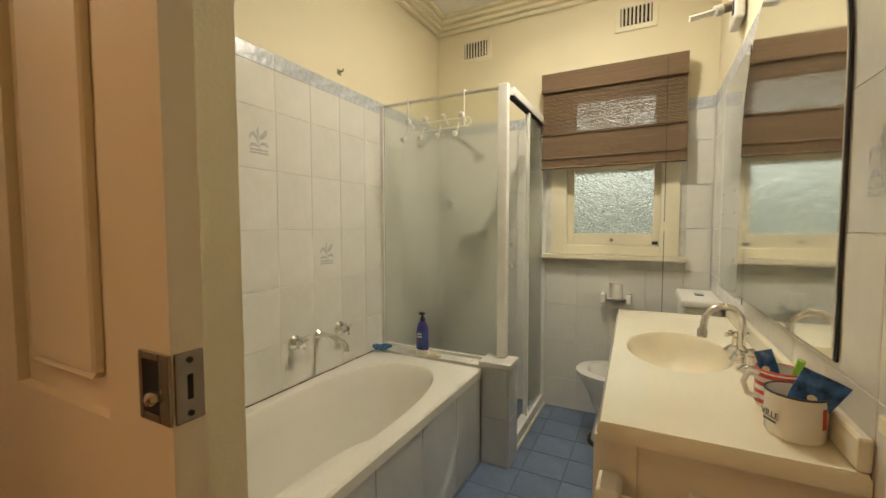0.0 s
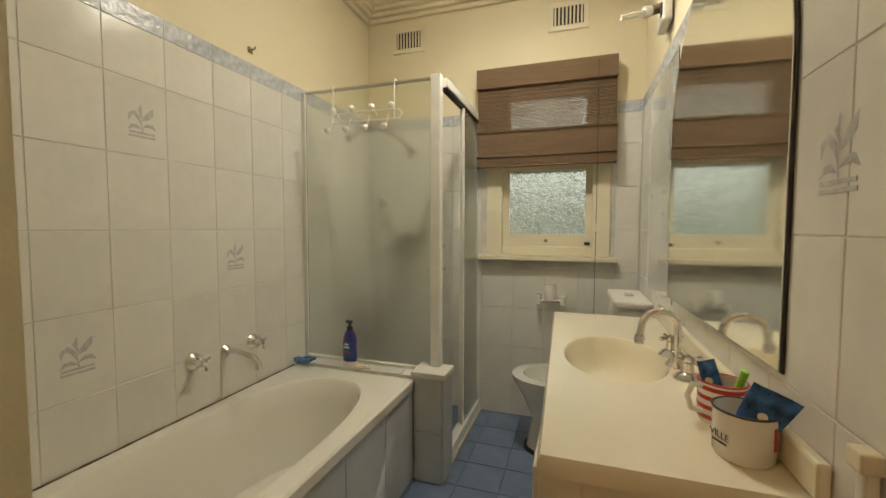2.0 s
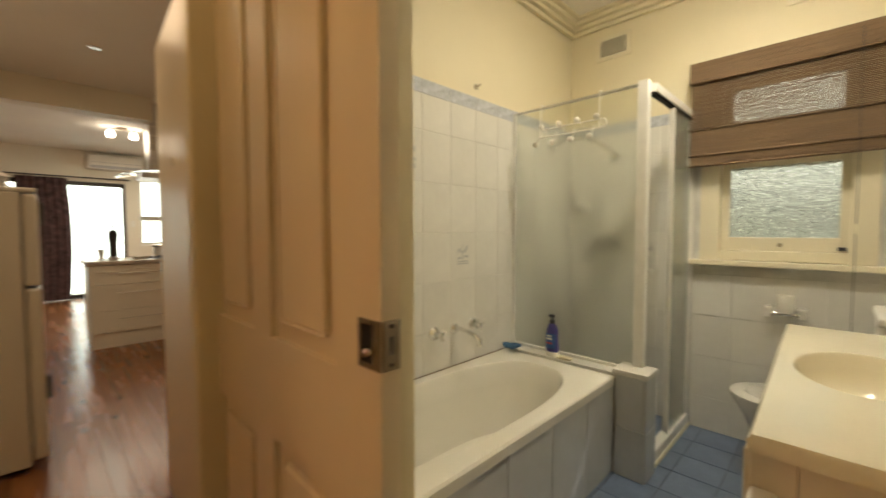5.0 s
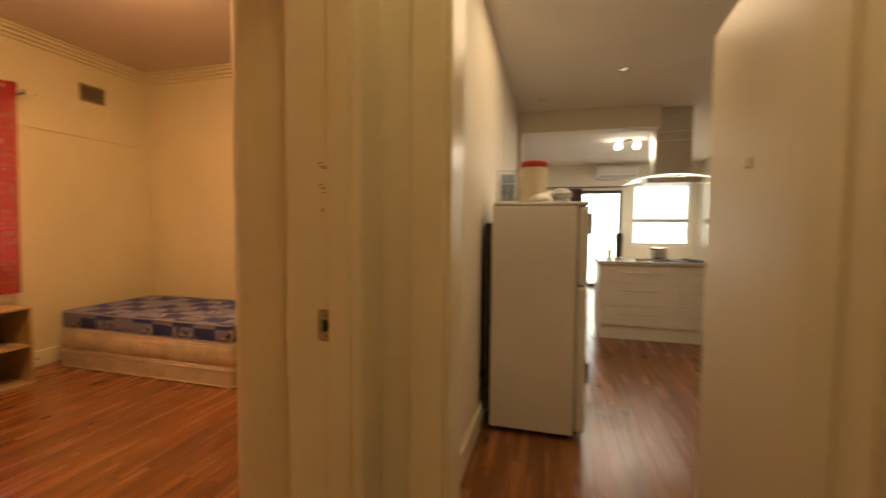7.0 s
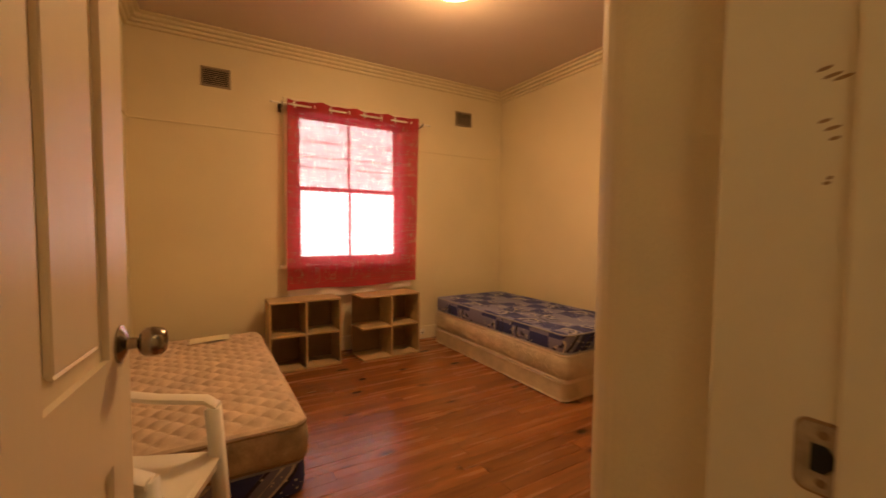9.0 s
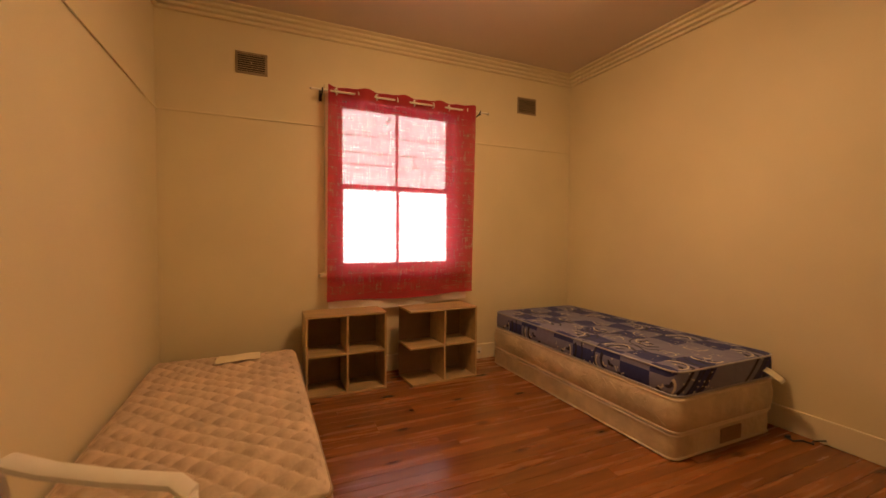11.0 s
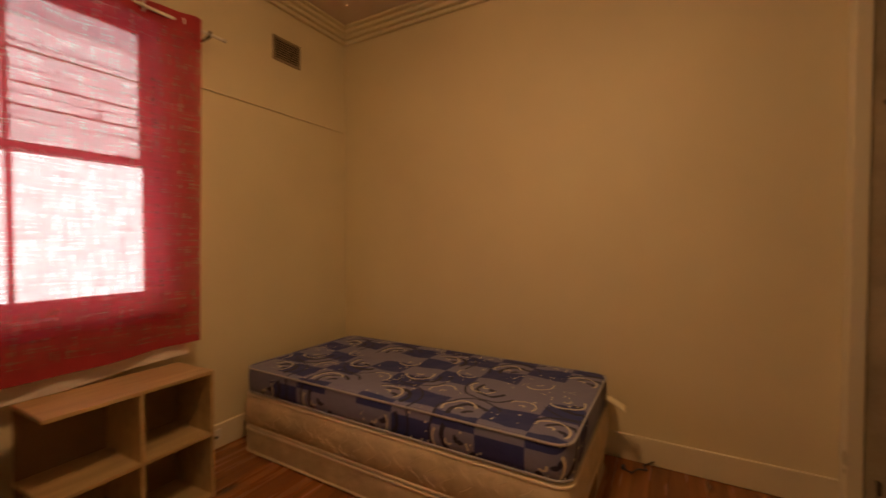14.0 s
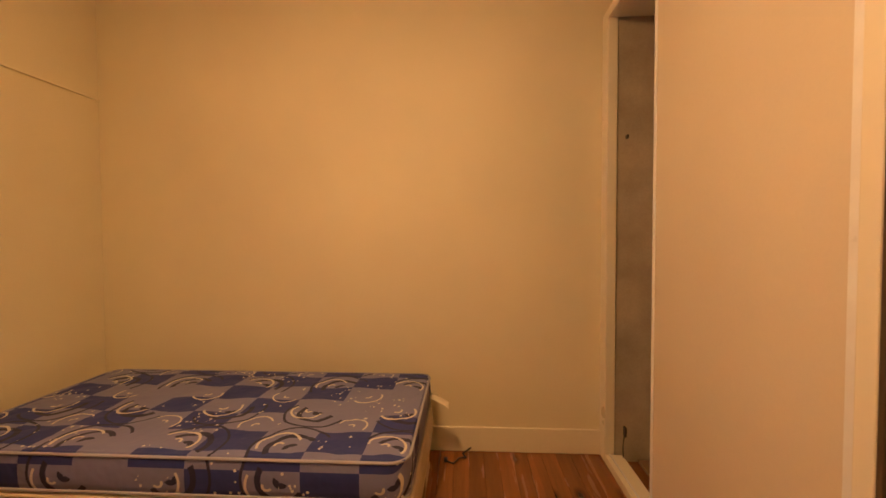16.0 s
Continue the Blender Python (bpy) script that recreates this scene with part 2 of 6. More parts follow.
def mattress_print():
    """Blue patchwork ticking: checks, arcs and flecks."""
    m = bpy.data.materials.new("blue_patchwork_ticking")
    m.use_nodes = True
    t = m.node_tree
    b = t.nodes["Principled BSDF"]
    b.inputs["Roughness"].default_value = 0.75

    def math1(op, a, c=None):
        n = t.nodes.new("ShaderNodeMath")
        n.operation = op
        for k, v in ((0, a), (1, c)):
            if v is None:
                continue
            if isinstance(v, (int, float)):
                n.inputs[k].default_value = v
            else:
                t.links.new(v, n.inputs[k])
        return n.outputs[0]

    def mixc(fac, a, c):
        n = t.nodes.new("ShaderNodeMix")
        n.data_type = "RGBA"
        t.links.new(fac, n.inputs[0])
        for k, v in ((6, a), (7, c)):
            if isinstance(v, tuple):
                n.inputs[k].default_value = (*v, 1)
            else:
                t.links.new(v, n.inputs[k])
        return n.outputs[2]

    co, sep = t.nodes.new("ShaderNodeTexCoord"), t.nodes.new("ShaderNodeSeparateXYZ")
    t.links.new(co.outputs["Object"], sep.inputs[0])
    u = math1("ADD", sep.outputs[0], math1("MULTIPLY", sep.outputs[2], 1.0))
    v = math1("ADD", sep.outputs[1], 0.0)
    cu, cv = math1("FLOOR", math1("DIVIDE", u, 0.155)), math1("FLOOR", math1("DIVIDE", v, 0.21))
    wn2, cm = t.nodes.new("ShaderNodeTexWhiteNoise"), t.nodes.new("ShaderNodeCombineXYZ")
    t.links.new(cu, cm.inputs[0])
    t.links.new(cv, cm.inputs[1])
    t.links.new(cm.outputs[0], wn2.inputs["Vector"])
    check = math1("MULTIPLY", math1("MODULO", math1("ABSOLUTE", math1("ADD", cu, cv)), 2.0), math1("GREATER_THAN", wn2.outputs["Value"], 0.22))
    base = mixc(check, (0.185, 0.19, 0.32), (0.024, 0.036, 0.17))
    for (pu, pv, ou, ov, col, freq, lo, top) in ((0.60, 0.80, 0.0, 0.0, (0.018, 0.02, 0.06), 15, 0.50, 0.150), (0.60, 0.80, 0.02, 0.05, (0.58, 0.54, 0.47), 16, 0.88, 0.125),
                                                 (0.60, 0.80, 0.17, 0.22, (0.58, 0.54, 0.47), 19, 0.90, 0.10)):
        fu = math1("SUBTRACT", math1("PINGPONG", math1("ADD", u, ou + 3.1), pu / 2), pu / 4)
        fv = math1("SUBTRACT", math1("PINGPONG", math1("ADD", v, ov + 4.2), pv / 2), pv / 4)
        d = math1("SQRT", math1("ADD", math1("MULTIPLY", fu, fu), math1("MULTIPLY", fv, fv)))
        ring = math1("GREATER_THAN", math1("SINE", math1("MULTIPLY", d, freq * 6.283)), lo)
        keep = math1("MULTIPLY", math1("LESS_THAN", d, top), math1("GREATER_THAN", math1("ADD", fu, math1("MULTIPLY", fv, 0.6)), 0.0))
        base = mixc(math1("MULTIPLY", ring, keep), base, col)
    vo = t.nodes.new("ShaderNodeTexVoronoi")
    vo.inputs["Scale"].default_value = 38
    t.links.new(co.outputs["Object"], vo.inputs["Vector"])
    patch = t.nodes.new("ShaderNodeTexNoise")
    patch.inputs["Scale"].default_value = 7
    t.links.new(co.outputs["Object"], patch.inputs["Vector"])
    dots = math1("MULTIPLY", math1("LESS_THAN", vo.outputs["Distance"], 0.22), math1("GREATER_THAN", patch.outputs[0], 0.56))
    base = mixc(dots, base, (0.60, 0.58, 0.54))
    t.links.new(base, b.inputs["Base Color"])
    ns = t.nodes.new("ShaderNodeTexNoise")
    ns.inputs["Scale"].default_value = 12
    t.links.new(co.outputs["Object"], ns.inputs["Vector"])
    bp = t.nodes.new("ShaderNodeBump")
    bp.inputs["Strength"].default_value, bp.inputs["Distance"].default_value = 0.5, 0.02
    t.links.new(ns.outputs[0], bp.inputs["Height"])
    t.links.new(bp.outputs[0], b.inputs["Normal"])
    return m


M["ticking"] = mattress_print()


def floorboard():
    """Oiled cypress: long grain, dark knots, each board a little different."""
    m = mat("cypress_floorboard", (0.255, 0.098, 0.030), 0.25, var=0.34, scale=2.2, bump=0.03, fine=22, stretch=(0.5, 7, 1), rnd=0.16, coat=0.05, spec=0.4)
    t = m.node_tree
    b = t.nodes["Principled BSDF"]
    co = next(n for n in t.nodes if n.type == "TEX_COORD")
    oi = t.nodes.new("ShaderNodeObjectInfo")
    sc, ad = t.nodes.new("ShaderNodeMath"), t.nodes.new("ShaderNodeVectorMath")
    sc.operation, sc.inputs[1].default_value = "MULTIPLY", 57.0
    t.links.new(oi.outputs["Random"], sc.inputs[0])
    t.links.new(co.outputs["Object"], ad.inputs[0])
    t.links.new(sc.outputs[0], ad.inputs[1])
    for mp in [n for n in t.nodes if n.type == "MAPPING"]:
        t.links.new(ad.outputs[0], mp.inputs["Vector"])
    mp = t.nodes.new("ShaderNodeMapping")
    mp.inputs["Scale"].default_value = (2.6, 5.5, 1)
    t.links.new(ad.outputs[0], mp.inputs["Vector"])
    vo = t.nodes.new("ShaderNodeTexVoronoi")
    vo.inputs["Scale"].default_value = 1.0
    t.links.new(mp.outputs[0], vo.inputs["Vector"])
    kn = t.nodes.new("ShaderNodeMapRange")
    kn.inputs["From Min"].default_value, kn.inputs["From Max"].default_value = 0.05, 0.20
    kn.inputs["To Min"].default_value, kn.inputs["To Max"].default_value = 0.12, 1.0
    t.links.new(vo.outputs["Distance"], kn.inputs["Value"])
    src = b.inputs["Base Color"].links[0].from_socket
    dk = t.nodes.new("ShaderNodeVectorMath")
    dk.operation = "SCALE"
    t.links.new(src, dk.inputs[0])
    t.links.new(kn.outputs[0], dk.inputs["Scale"])
    t.links.new(dk.outputs[0], b.inputs["Base Color"])
    return m


M["board"] = floorboard()


def translucent(name, colour):
    m = mat(name, colour, 0.8, var=0.1)
    t = m.node_tree
    tr, mx = t.nodes.new("ShaderNodeBsdfTranslucent"), t.nodes.new("ShaderNodeMixShader")
    tr.inputs[0].default_value = (*colour, 1)
    mx.inputs[0].default_value = 0.85
    t.links.new(t.nodes["Principled BSDF"].outputs[0], mx.inputs[1])
    t.links.new(tr.outputs[0], mx.inputs[2])
    see, thin = t.nodes.new("ShaderNodeBsdfTransparent"), t.nodes.new("ShaderNodeMixShader")
    thin.inputs[0].default_value = 0.46
    t.links.new(mx.outputs[0], thin.inputs[1])
    t.links.new(see.outputs[0], thin.inputs[2])
    t.links.new(thin.outputs[0], t.nodes["Material Output"].inputs["Surface"])
    return m


M["awning"] = translucent("pale_awning_slat", (0.90, 0.87, 0.85))


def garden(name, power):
    """Glowing blurred garden backdrop, uneven in brightness, with sky light painted in towards the top."""
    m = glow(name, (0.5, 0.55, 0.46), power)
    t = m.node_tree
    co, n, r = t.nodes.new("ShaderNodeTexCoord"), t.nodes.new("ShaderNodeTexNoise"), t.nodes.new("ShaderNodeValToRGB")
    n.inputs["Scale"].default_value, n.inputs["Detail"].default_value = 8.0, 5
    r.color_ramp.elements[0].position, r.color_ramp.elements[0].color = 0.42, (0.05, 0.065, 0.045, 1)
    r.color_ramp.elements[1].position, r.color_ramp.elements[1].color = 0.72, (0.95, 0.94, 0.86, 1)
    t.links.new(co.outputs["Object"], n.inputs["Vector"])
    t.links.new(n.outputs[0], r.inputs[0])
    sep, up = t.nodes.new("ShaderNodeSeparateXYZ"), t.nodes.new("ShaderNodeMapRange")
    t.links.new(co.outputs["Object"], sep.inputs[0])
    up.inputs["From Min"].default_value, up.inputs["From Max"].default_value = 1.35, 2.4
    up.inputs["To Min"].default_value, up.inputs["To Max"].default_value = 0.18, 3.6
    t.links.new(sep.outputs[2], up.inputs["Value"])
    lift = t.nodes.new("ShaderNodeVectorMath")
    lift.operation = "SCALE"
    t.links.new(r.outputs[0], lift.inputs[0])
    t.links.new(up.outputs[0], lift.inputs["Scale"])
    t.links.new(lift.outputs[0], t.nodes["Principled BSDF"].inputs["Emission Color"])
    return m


M["garden"] = garden("graded_garden_glow", 1.5)
# Wardrobe lining with the cupboard's inner shade put into its colour.
M["shaded_lining"] = mat("shade_toned_lining", (0.42, 0.35, 0.25), 0.8, var=0.25, scale=4, bump=0.1)
M["end_shade"] = mat("shade_dark_board", (0.07, 0.045, 0.022), 0.5, var=0.25, scale=3)
M["mould"] = mat("stained_sealant", (0.16, 0.12, 0.07), 0.8, var=0.6, scale=9)
M["printed_film"] = mat("blue_printed_film", (0.035, 0.12, 0.34), 0.22, var=0.95, scale=46, bump=0.5, fine=30)


# ---- mesh building ----
class Build:
    """Gathers shaped pieces into one mesh."""

    def __init__(self):
        self.bm = bmesh.new()

    def box(self, x0, x1, y0, y1, z0, z1, bevel=0.0, seg=2):
        x0, x1, y0, y1, z0, z1 = min(x0, x1), max(x0, x1), min(y0, y1), max(y0, y1), min(z0, z1), max(z0, z1)
        v = [self.bm.verts.new(p) for p in ((x0, y0, z0), (x1, y0, z0), (x1, y1, z0), (x0, y1, z0), (x0, y0, z1), (x1, y0, z1), (x1, y1, z1), (x0, y1, z1))]
        f = [self.bm.faces.new([v[i] for i in q]) for q in ((3, 2, 1, 0), (4, 5, 6, 7), (0, 1, 5, 4), (1, 2, 6, 5), (2, 3, 7, 6), (3, 0, 4, 7))]
        if bevel:
            edges = list({e for q in f for e in q.edges})
            bmesh.ops.bevel(self.bm, geom=edges, offset=bevel, segments=seg, profile=0.5, affect="EDGES")
        return self

    def rings(self, loops, close=True, caps=True):
        rows = [[self.bm.verts.new(p) for p in loop] for loop in loops]
        n = len(rows[0])
        for a, b in zip(rows, rows[1:]):
            for i in range(n if close else n - 1):
                q = self.bm.faces.new((a[i], a[(i + 1) % n], b[(i + 1) % n], b[i]))
                q.smooth = True
        if caps and close:
            self.bm.faces.new(list(reversed(rows[0])))
            self.bm.faces.new(rows[-1])
        return self

    def lathe(self, cx, cy, profile, seg=28, sx=1.0, sy=1.0, caps=True):
        """profile: rows of radius, height."""
        return self.rings([[(cx + r * sx * math.cos(2 * math.pi * i / seg), cy + r * sy * math.sin(2 * math.pi * i / seg), z) for i in range(seg)] for r, z in profile], caps=caps)

    def tube(self, points, r, seg=12, caps=True):
        pts = [Vector(p) for p in points]
        radii = r if isinstance(r, (list, tuple)) else [r] * len(pts)
        loops, ref = [], None
        for i, p in enumerate(pts):
            d = (pts[min(i + 1, len(pts) - 1)] - pts[max(i - 1, 0)]).normalized()
            if ref is None:
                ref = Vector((0, 0, 1)) if abs(d.z) < 0.9 else Vector((1, 0, 0))
            a = d.cross(ref).normalized()
            c = a.cross(d).normalized()
            ref = c
            loops.append([p + radii[i] * (math.cos(2 * math.pi * k / seg) * a + math.sin(2 * math.pi * k / seg) * c) for k in range(seg)])
        return self.rings(loops, caps=caps)

    def grid(self, nu, nv, f, smooth=True):
        rows = [[self.bm.verts.new(f(i / nu, j / nv)) for i in range(nu + 1)] for j in range(nv + 1)]
        for j in range(nv):
            for i in range(nu):
                q = self.bm.faces.new((rows[j][i], rows[j][i + 1], rows[j + 1][i + 1], rows[j + 1][i]))
                q.smooth = smooth
        return self

    def prism(self, outline, place):
        """outline: 2-D points; place(u, v, w) gives the corner for w = 0 and 1."""
        a = [self.bm.verts.new(place(u, v, 0)) for u, v in outline]
        b = [self.bm.verts.new(place(u, v, 1)) for u, v in outline]
        n = len(a)
        self.bm.faces.new(a)
        self.bm.faces.new(list(reversed(b)))
        for i in range(n):
            self.bm.faces.new((a[i], b[i], b[(i + 1) % n], a[(i + 1) % n]))
        return self

    def spin(self, m):
        self.bm.transform(m)
        return self

    def mesh(self, name, material):
        bmesh.ops.recalc_face_normals(self.bm, faces=self.bm.faces)
        for e in self.bm.edges:
            if len(e.link_faces) == 2 and e.calc_face_angle(0) > radians(38):
                e.smooth = False
        me = bpy.data.meshes.new(name)
        self.bm.to_mesh(me)
        self.bm.free()
        me.materials.append(material)
        return me


def part(name, b, material, parent=None, label="", place=None):
    ob = new(name, b.mesh(name, material))
    if parent is not None:
        ob.parent = parent
    if place is not None:
        ob.matrix_basis = place
    return tagged(ob, label)


def thing(name, label, category, place=(0, 0, 0), rz=0, group=""):
    ob = new(name)
    ob.empty_display_size = 0.1
    ob.matrix_basis = pose(*place, 0, 0, rz)
    return tagged(ob, label, category, group)


def fixed(name, b, material, label, category):
    return tagged(part(name, b, material), label, category, "", "structure")


def single(name, b, material, label, category, place=None, group=""):
    return tagged(part(name, b, material, None, "", place), label, category, group)


# ---- structure ----
def wall_along_x(name, y0, y1, x0, x1, z1, holes, material, label):
    """holes: rows of x0, x1, z0, z1, in order of x."""
    b, x = Build(), x0
    for a, c, lo, hi in holes:
        b.box(x, a, y0, y1, 0, z1)
        if lo > 0:
            b.box(a, c, y0, y1, 0, lo)
        if hi < z1:
            b.box(a, c, y0, y1, hi, z1)
        x = c
    b.box(x, x1, y0, y1, 0, z1)
    return fixed(name, b, material, label, "wall")


def wall_along_y(name, x0, x1, y0, y1, z1, holes, material, label):
    b, y = Build(), y0
    for a, c, lo, hi in holes:
        b.box(x0, x1, y, a, 0, z1)
        if lo > 0:
            b.box(x0, x1, a, c, 0, lo)
        if hi < z1:
            b.box(x0, x1, a, c, hi, z1)
        y = c
    b.box(x0, x1, y, y1, 0, z1)
    return fixed(name, b, material, label, "wall")


BED_H, BATH_H, HALL_H = 2.92, 2.71, 2.65
wall_along_x("wall_bedroom_window", -4.62, -4.40, -3.65, 0.37, BED_H, [(-2.15, -0.98, 0.93, 2.40)], M["bed_wall"], "cream painted plaster wall with a sash window")
wall_along_y("wall_bedroom_west", -3.65, -3.50, -4.40, -0.87, BED_H, [], M["bed_wall"], "plain cream painted bedroom wall")
wall_along_y("wall_bedroom_east", 0.25, 0.37, -4.40, -0.45, BED_H, [], M["bed_wall"], "cream painted bedroom wall beside the door")

# the thick wall between bedroom and hall ends in a rounded corner
corner = [(-3.65, -0.42), (-0.87, -0.42), (-0.87, -0.45), (-0.79, -0.45), (-0.79, -0.60), (-0.815, -0.60)]
corner += [(-0.935 + 0.12 * math.cos(radians(a)), -0.75 + 0.12 * math.sin(radians(a))) for a in range(0, -91, -10)]
corner += [(-3.65, -0.87)]
fixed("wall_bedroom_hall", Build().prism(corner, lambda u, v, w: (u, v, BED_H * w)), M["bed_wall"], "cream painted thick wall with a rounded plaster corner", "wall")
b = Build().box(0.03, 0.95, -0.60, -0.45, 0, BED_H).box(-0.79, 0.03, -0.60, -0.45, 2.06, BED_H)
fixed("wall_lobby_south", b, M["bed_wall"], "cream lobby wall around the bedroom doorway", "wall")
wall_along_y("wall_lobby_west", -1.00, -0.87, -0.42, 0.58, HALL_H + 0.27, [(-0.25, 0.57, 0, 2.06)], M["bed_wall"], "cream lobby wall around the hall doorway")
wall_along_y("wall_lobby_east", 0.95, 1.05, -0.60, 0.72, BED_H, [], M["bed_wall"], "plain cream lobby wall")
wall_along_x("wall_lobby_north", 0.585, 0.70, -1.13, 0.95, BED_H, [(-0.10, 0.74, 0, 2.06)], M["bed_wall"], "cream wall with the bathroom opening")
wall_along_y("wall_bath_west", -1.13, -1.012, 0.70, 3.17, HALL_H + 0.27, [], M["cream_wall"], "cream painted bathroom wall above white tiles")
wall_along_y("wall_bath_east", 0.752, 0.88, 0.70, 3.17, HALL_H + 0.27, [], M["cream_wall"], "cream painted bathroom wall above white tiles")
wall_along_x("wall_bath_window", 3.052, 3.28, -1.012, 0.752, HALL_H + 0.27, [(-0.09, 0.513, 1.03, 2.10)], M["cream_wall"], "cream painted bathroom wall with a window")
wall_along_x("wall_hall_south", -0.62, -0.42, -4.95, -3.65, HALL_H, [], M["hall_wall"], "cream hall wall ending at a beam")
wall_along_y("wall_dining_east", -5.10, -4.95, -2.60, -0.42, HALL_H, [], M["hall_wall"], "cream dining room wall")
wall_along_x("wall_dining_south", -2.75, -2.60, -9.35, -4.95, HALL_H, [], M["hall_wall"], "cream dining room wall")
wall_along_y("wall_dining_west", -9.40, -9.20, -2.75, 3.00, HALL_H, [(-0.35, 1.42, 0, 2.10), (1.62, 2.72, 0.92, 2.22)], M["hall_wall"], "cream wall with a glass door and a window")
wall_along_x("wall_kitchen_north", 2.85, 3.00, -9.20, -1.13, HALL_H, [(-8.95, -7.3, 0.92, 2.22)], M["hall_wall"], "cream kitchen wall with a window")
fixed("beam", Build().box(-5.10, -4.90, -0.42, 1.14, 2.405, HALL_H).box(-5.10, -4.90, -0.42, -0.36, 0, 2.405), M["hall_wall"], "cream painted beam and pier across the room", "beam")
b = Build().box(-3.49, -0.87, -0.424, -0.416, 0, HALL_H)
fixed("wall_hall_face", b, M["hall_wall"], "off-white painted hall wall", "wall")

fixed("ceiling_bedroom", Build().box(-3.65, 1.05, -4.62, 0.70, BED_H, BED_H + 0.1), M["ceiling_bed"], "beige bedroom ceiling", "ceiling")
fixed("ceiling_bath", Build().box(-1.012, 0.752, 0.70, 3.052, BATH_H, BATH_H + 0.1), M["ceiling"], "white painted bathroom ceiling", "ceiling")
fixed("ceiling_hall", Build().box(-9.40, -1.13, -0.42, 3.00, HALL_H, HALL_H + 0.1).box(-9.40, -4.95, -2.75, -0.42, HALL_H, HALL_H + 0.1).box(-1.13, -1.0, -0.42, 0.585, HALL_H, HALL_H + 0.1), M["ceiling"], "white painted hall and kitchen ceiling", "ceiling")


def cornice(name, x0, x1, y0, y1, top, material, label):
    """Three stepped bands round a room."""
    b = Build()
    for k, (out, lo, hi) in enumerate(((0.032, 0.100, 0.072), (0.058, 0.071, 0.044), (0.088, 0.043, 0.018), (0.12, 0.017, 0.001))):
        zl, zh, e = top - lo, top - hi, out
        b.box(x0, x1, y0, y0 + e, zl, zh, 0.008)
        b.box(x0, x1, y1 - e, y1, zl, zh, 0.008)
        b.box(x0, x0 + e, y0 + e, y1 - e, zl, zh, 0.008)
        b.box(x1 - e, x1, y0 + e, y1 - e, zl, zh, 0.008)
    return fixed(name, b, material, label, "cornice")


cornice("cornice_bedroom", -3.50, 0.25, -4.40, -0.87, BED_H, M["bed_wall"], "stepped cream plaster cornice")
cornice("cornice_bath", -1.01, 0.75, 0.70, 3.05, BATH_H, M["cream_wall"], "stepped cream plaster cornice")

# picture rail and skirting
b = Build().box(-0.91, 0.25, -4.40, -4.388, 2.112, 2.126, 0.003).box(-3.50, -2.23, -4.40, -4.388, 2.112, 2.126, 0.003).box(0.238, 0.25, -4.388, -0.60, 2.112, 2.126, 0.003)
fixed("picture_rail", b, M["bed_wall"], "thin cream picture rail moulding", "trim")


def skirting(name, runs, h=0.145, t=0.018):
    b = Build()
    for x0, x1, y0, y1 in runs:
        b.box(x0, x1, y0, y1, 0, h, 0.005)
    return fixed(name, b, M["gloss_trim"], "cream gloss painted timber skirting board", "skirting")


skirting("baseboard_bedroom", [(-3.482, 0.232, -4.40, -4.382), (-3.50, -3.482, -4.40, -1.36), (0.232, 0.25, -4.40, -0.62), (-1.95, -0.97, -0.888, -0.87)])
skirting("baseboard_hall", [(-4.90, -1.02, -0.416, -0.398)])


# ---- floors ----
def boards(floor, x0, x1, y0, y1, w=0.084):
    """Floorboards along x, each a part of the floor."""
    cache, y, row = {}, y0, 0
    while y < y1 - 0.005:
        yw = min(w, y1 - y)
        x = x0
        while x < x1 - 0.01:
            ln = random.choice((1.2, 1.5, 1.8, 2.4, 2.7)) if x > x0 else random.choice((0.6, 0.9, 1.4, 2.0))
            if x1 - (x + ln) < 0.4:
                ln = x1 - x
            key = (round(ln, 3), round(yw, 3))
            if key not in cache:
                cache[key] = Build().box(0.0006, ln - 0.0006, 0.0005, yw - 0.0005, -0.018, 0, 0.0008, 1).mesh("board", M["board"])
            ob = new("board", cache[key])
            ob.parent = floor
            ob.location = (x, y, random.uniform(-0.0006, 0))
            x += ln
        y += yw
        row += 1


floor_bed = fixed("floor_bedroom", Build().box(-3.65, 1.05, -4.62, 0.60, -0.12, -0.016), M["board_gap"], "polished red-brown cypress floorboards", "floor")
floor_hall = fixed("floor_hall", Build().box(-9.40, -0.90, -0.42, 0.59, -0.14, -0.0165).box(-9.40, -1.13, 0.59, 3.00, -0.14, -0.0165).box(-9.40, -4.95, -2.75, -0.42, -0.14, -0.0165), M["board_gap"], "polished red-brown cypress floorboards", "floor")
floor_bath = fixed("floor_bath", Build().box(-1.012, 0.752, 0.60, 3.052, -0.12, -0.004), M["blue_grout"], "slate-blue ceramic floor tiles with dark joints", "floor")


# ---- doors and frames ----
def architrave(name, b, label):
    return fixed(name, b, M["gloss_trim"], label, "door frame")


b = Build()
b.box(-0.792, -0.757, -0.600, -0.424, 0, 2.06, 0.004).box(-0.005, 0.030, -0.600, -0.424, 0, 2.06, 0.004).box(-0.757, -0.005, -0.600, -0.424, 2.025, 2.06, 0.003)
b.box(-0.757, -0.746, -0.484, -0.426, 0, 2.025, 0.004).box(-0.016, -0.005, -0.484, -0.426, 0, 2.025, 0.004)
b.box(-0.880, -0.752, -0.445, -0.402, 0, 2.13, 0.012).box(-0.010, 0.085, -0.445, -0.402, 0, 2.13, 0.012).box(-0.752, -0.010, -0.445, -0.402, 2.045, 2.13, 0.012)
b.box(-0.806, -0.785, -0.612, -0.595, 0, 2.06, 0.006)
architrave("door_frame_bedroom", b, "cream gloss timber door frame with worn strike side")
b = Build()
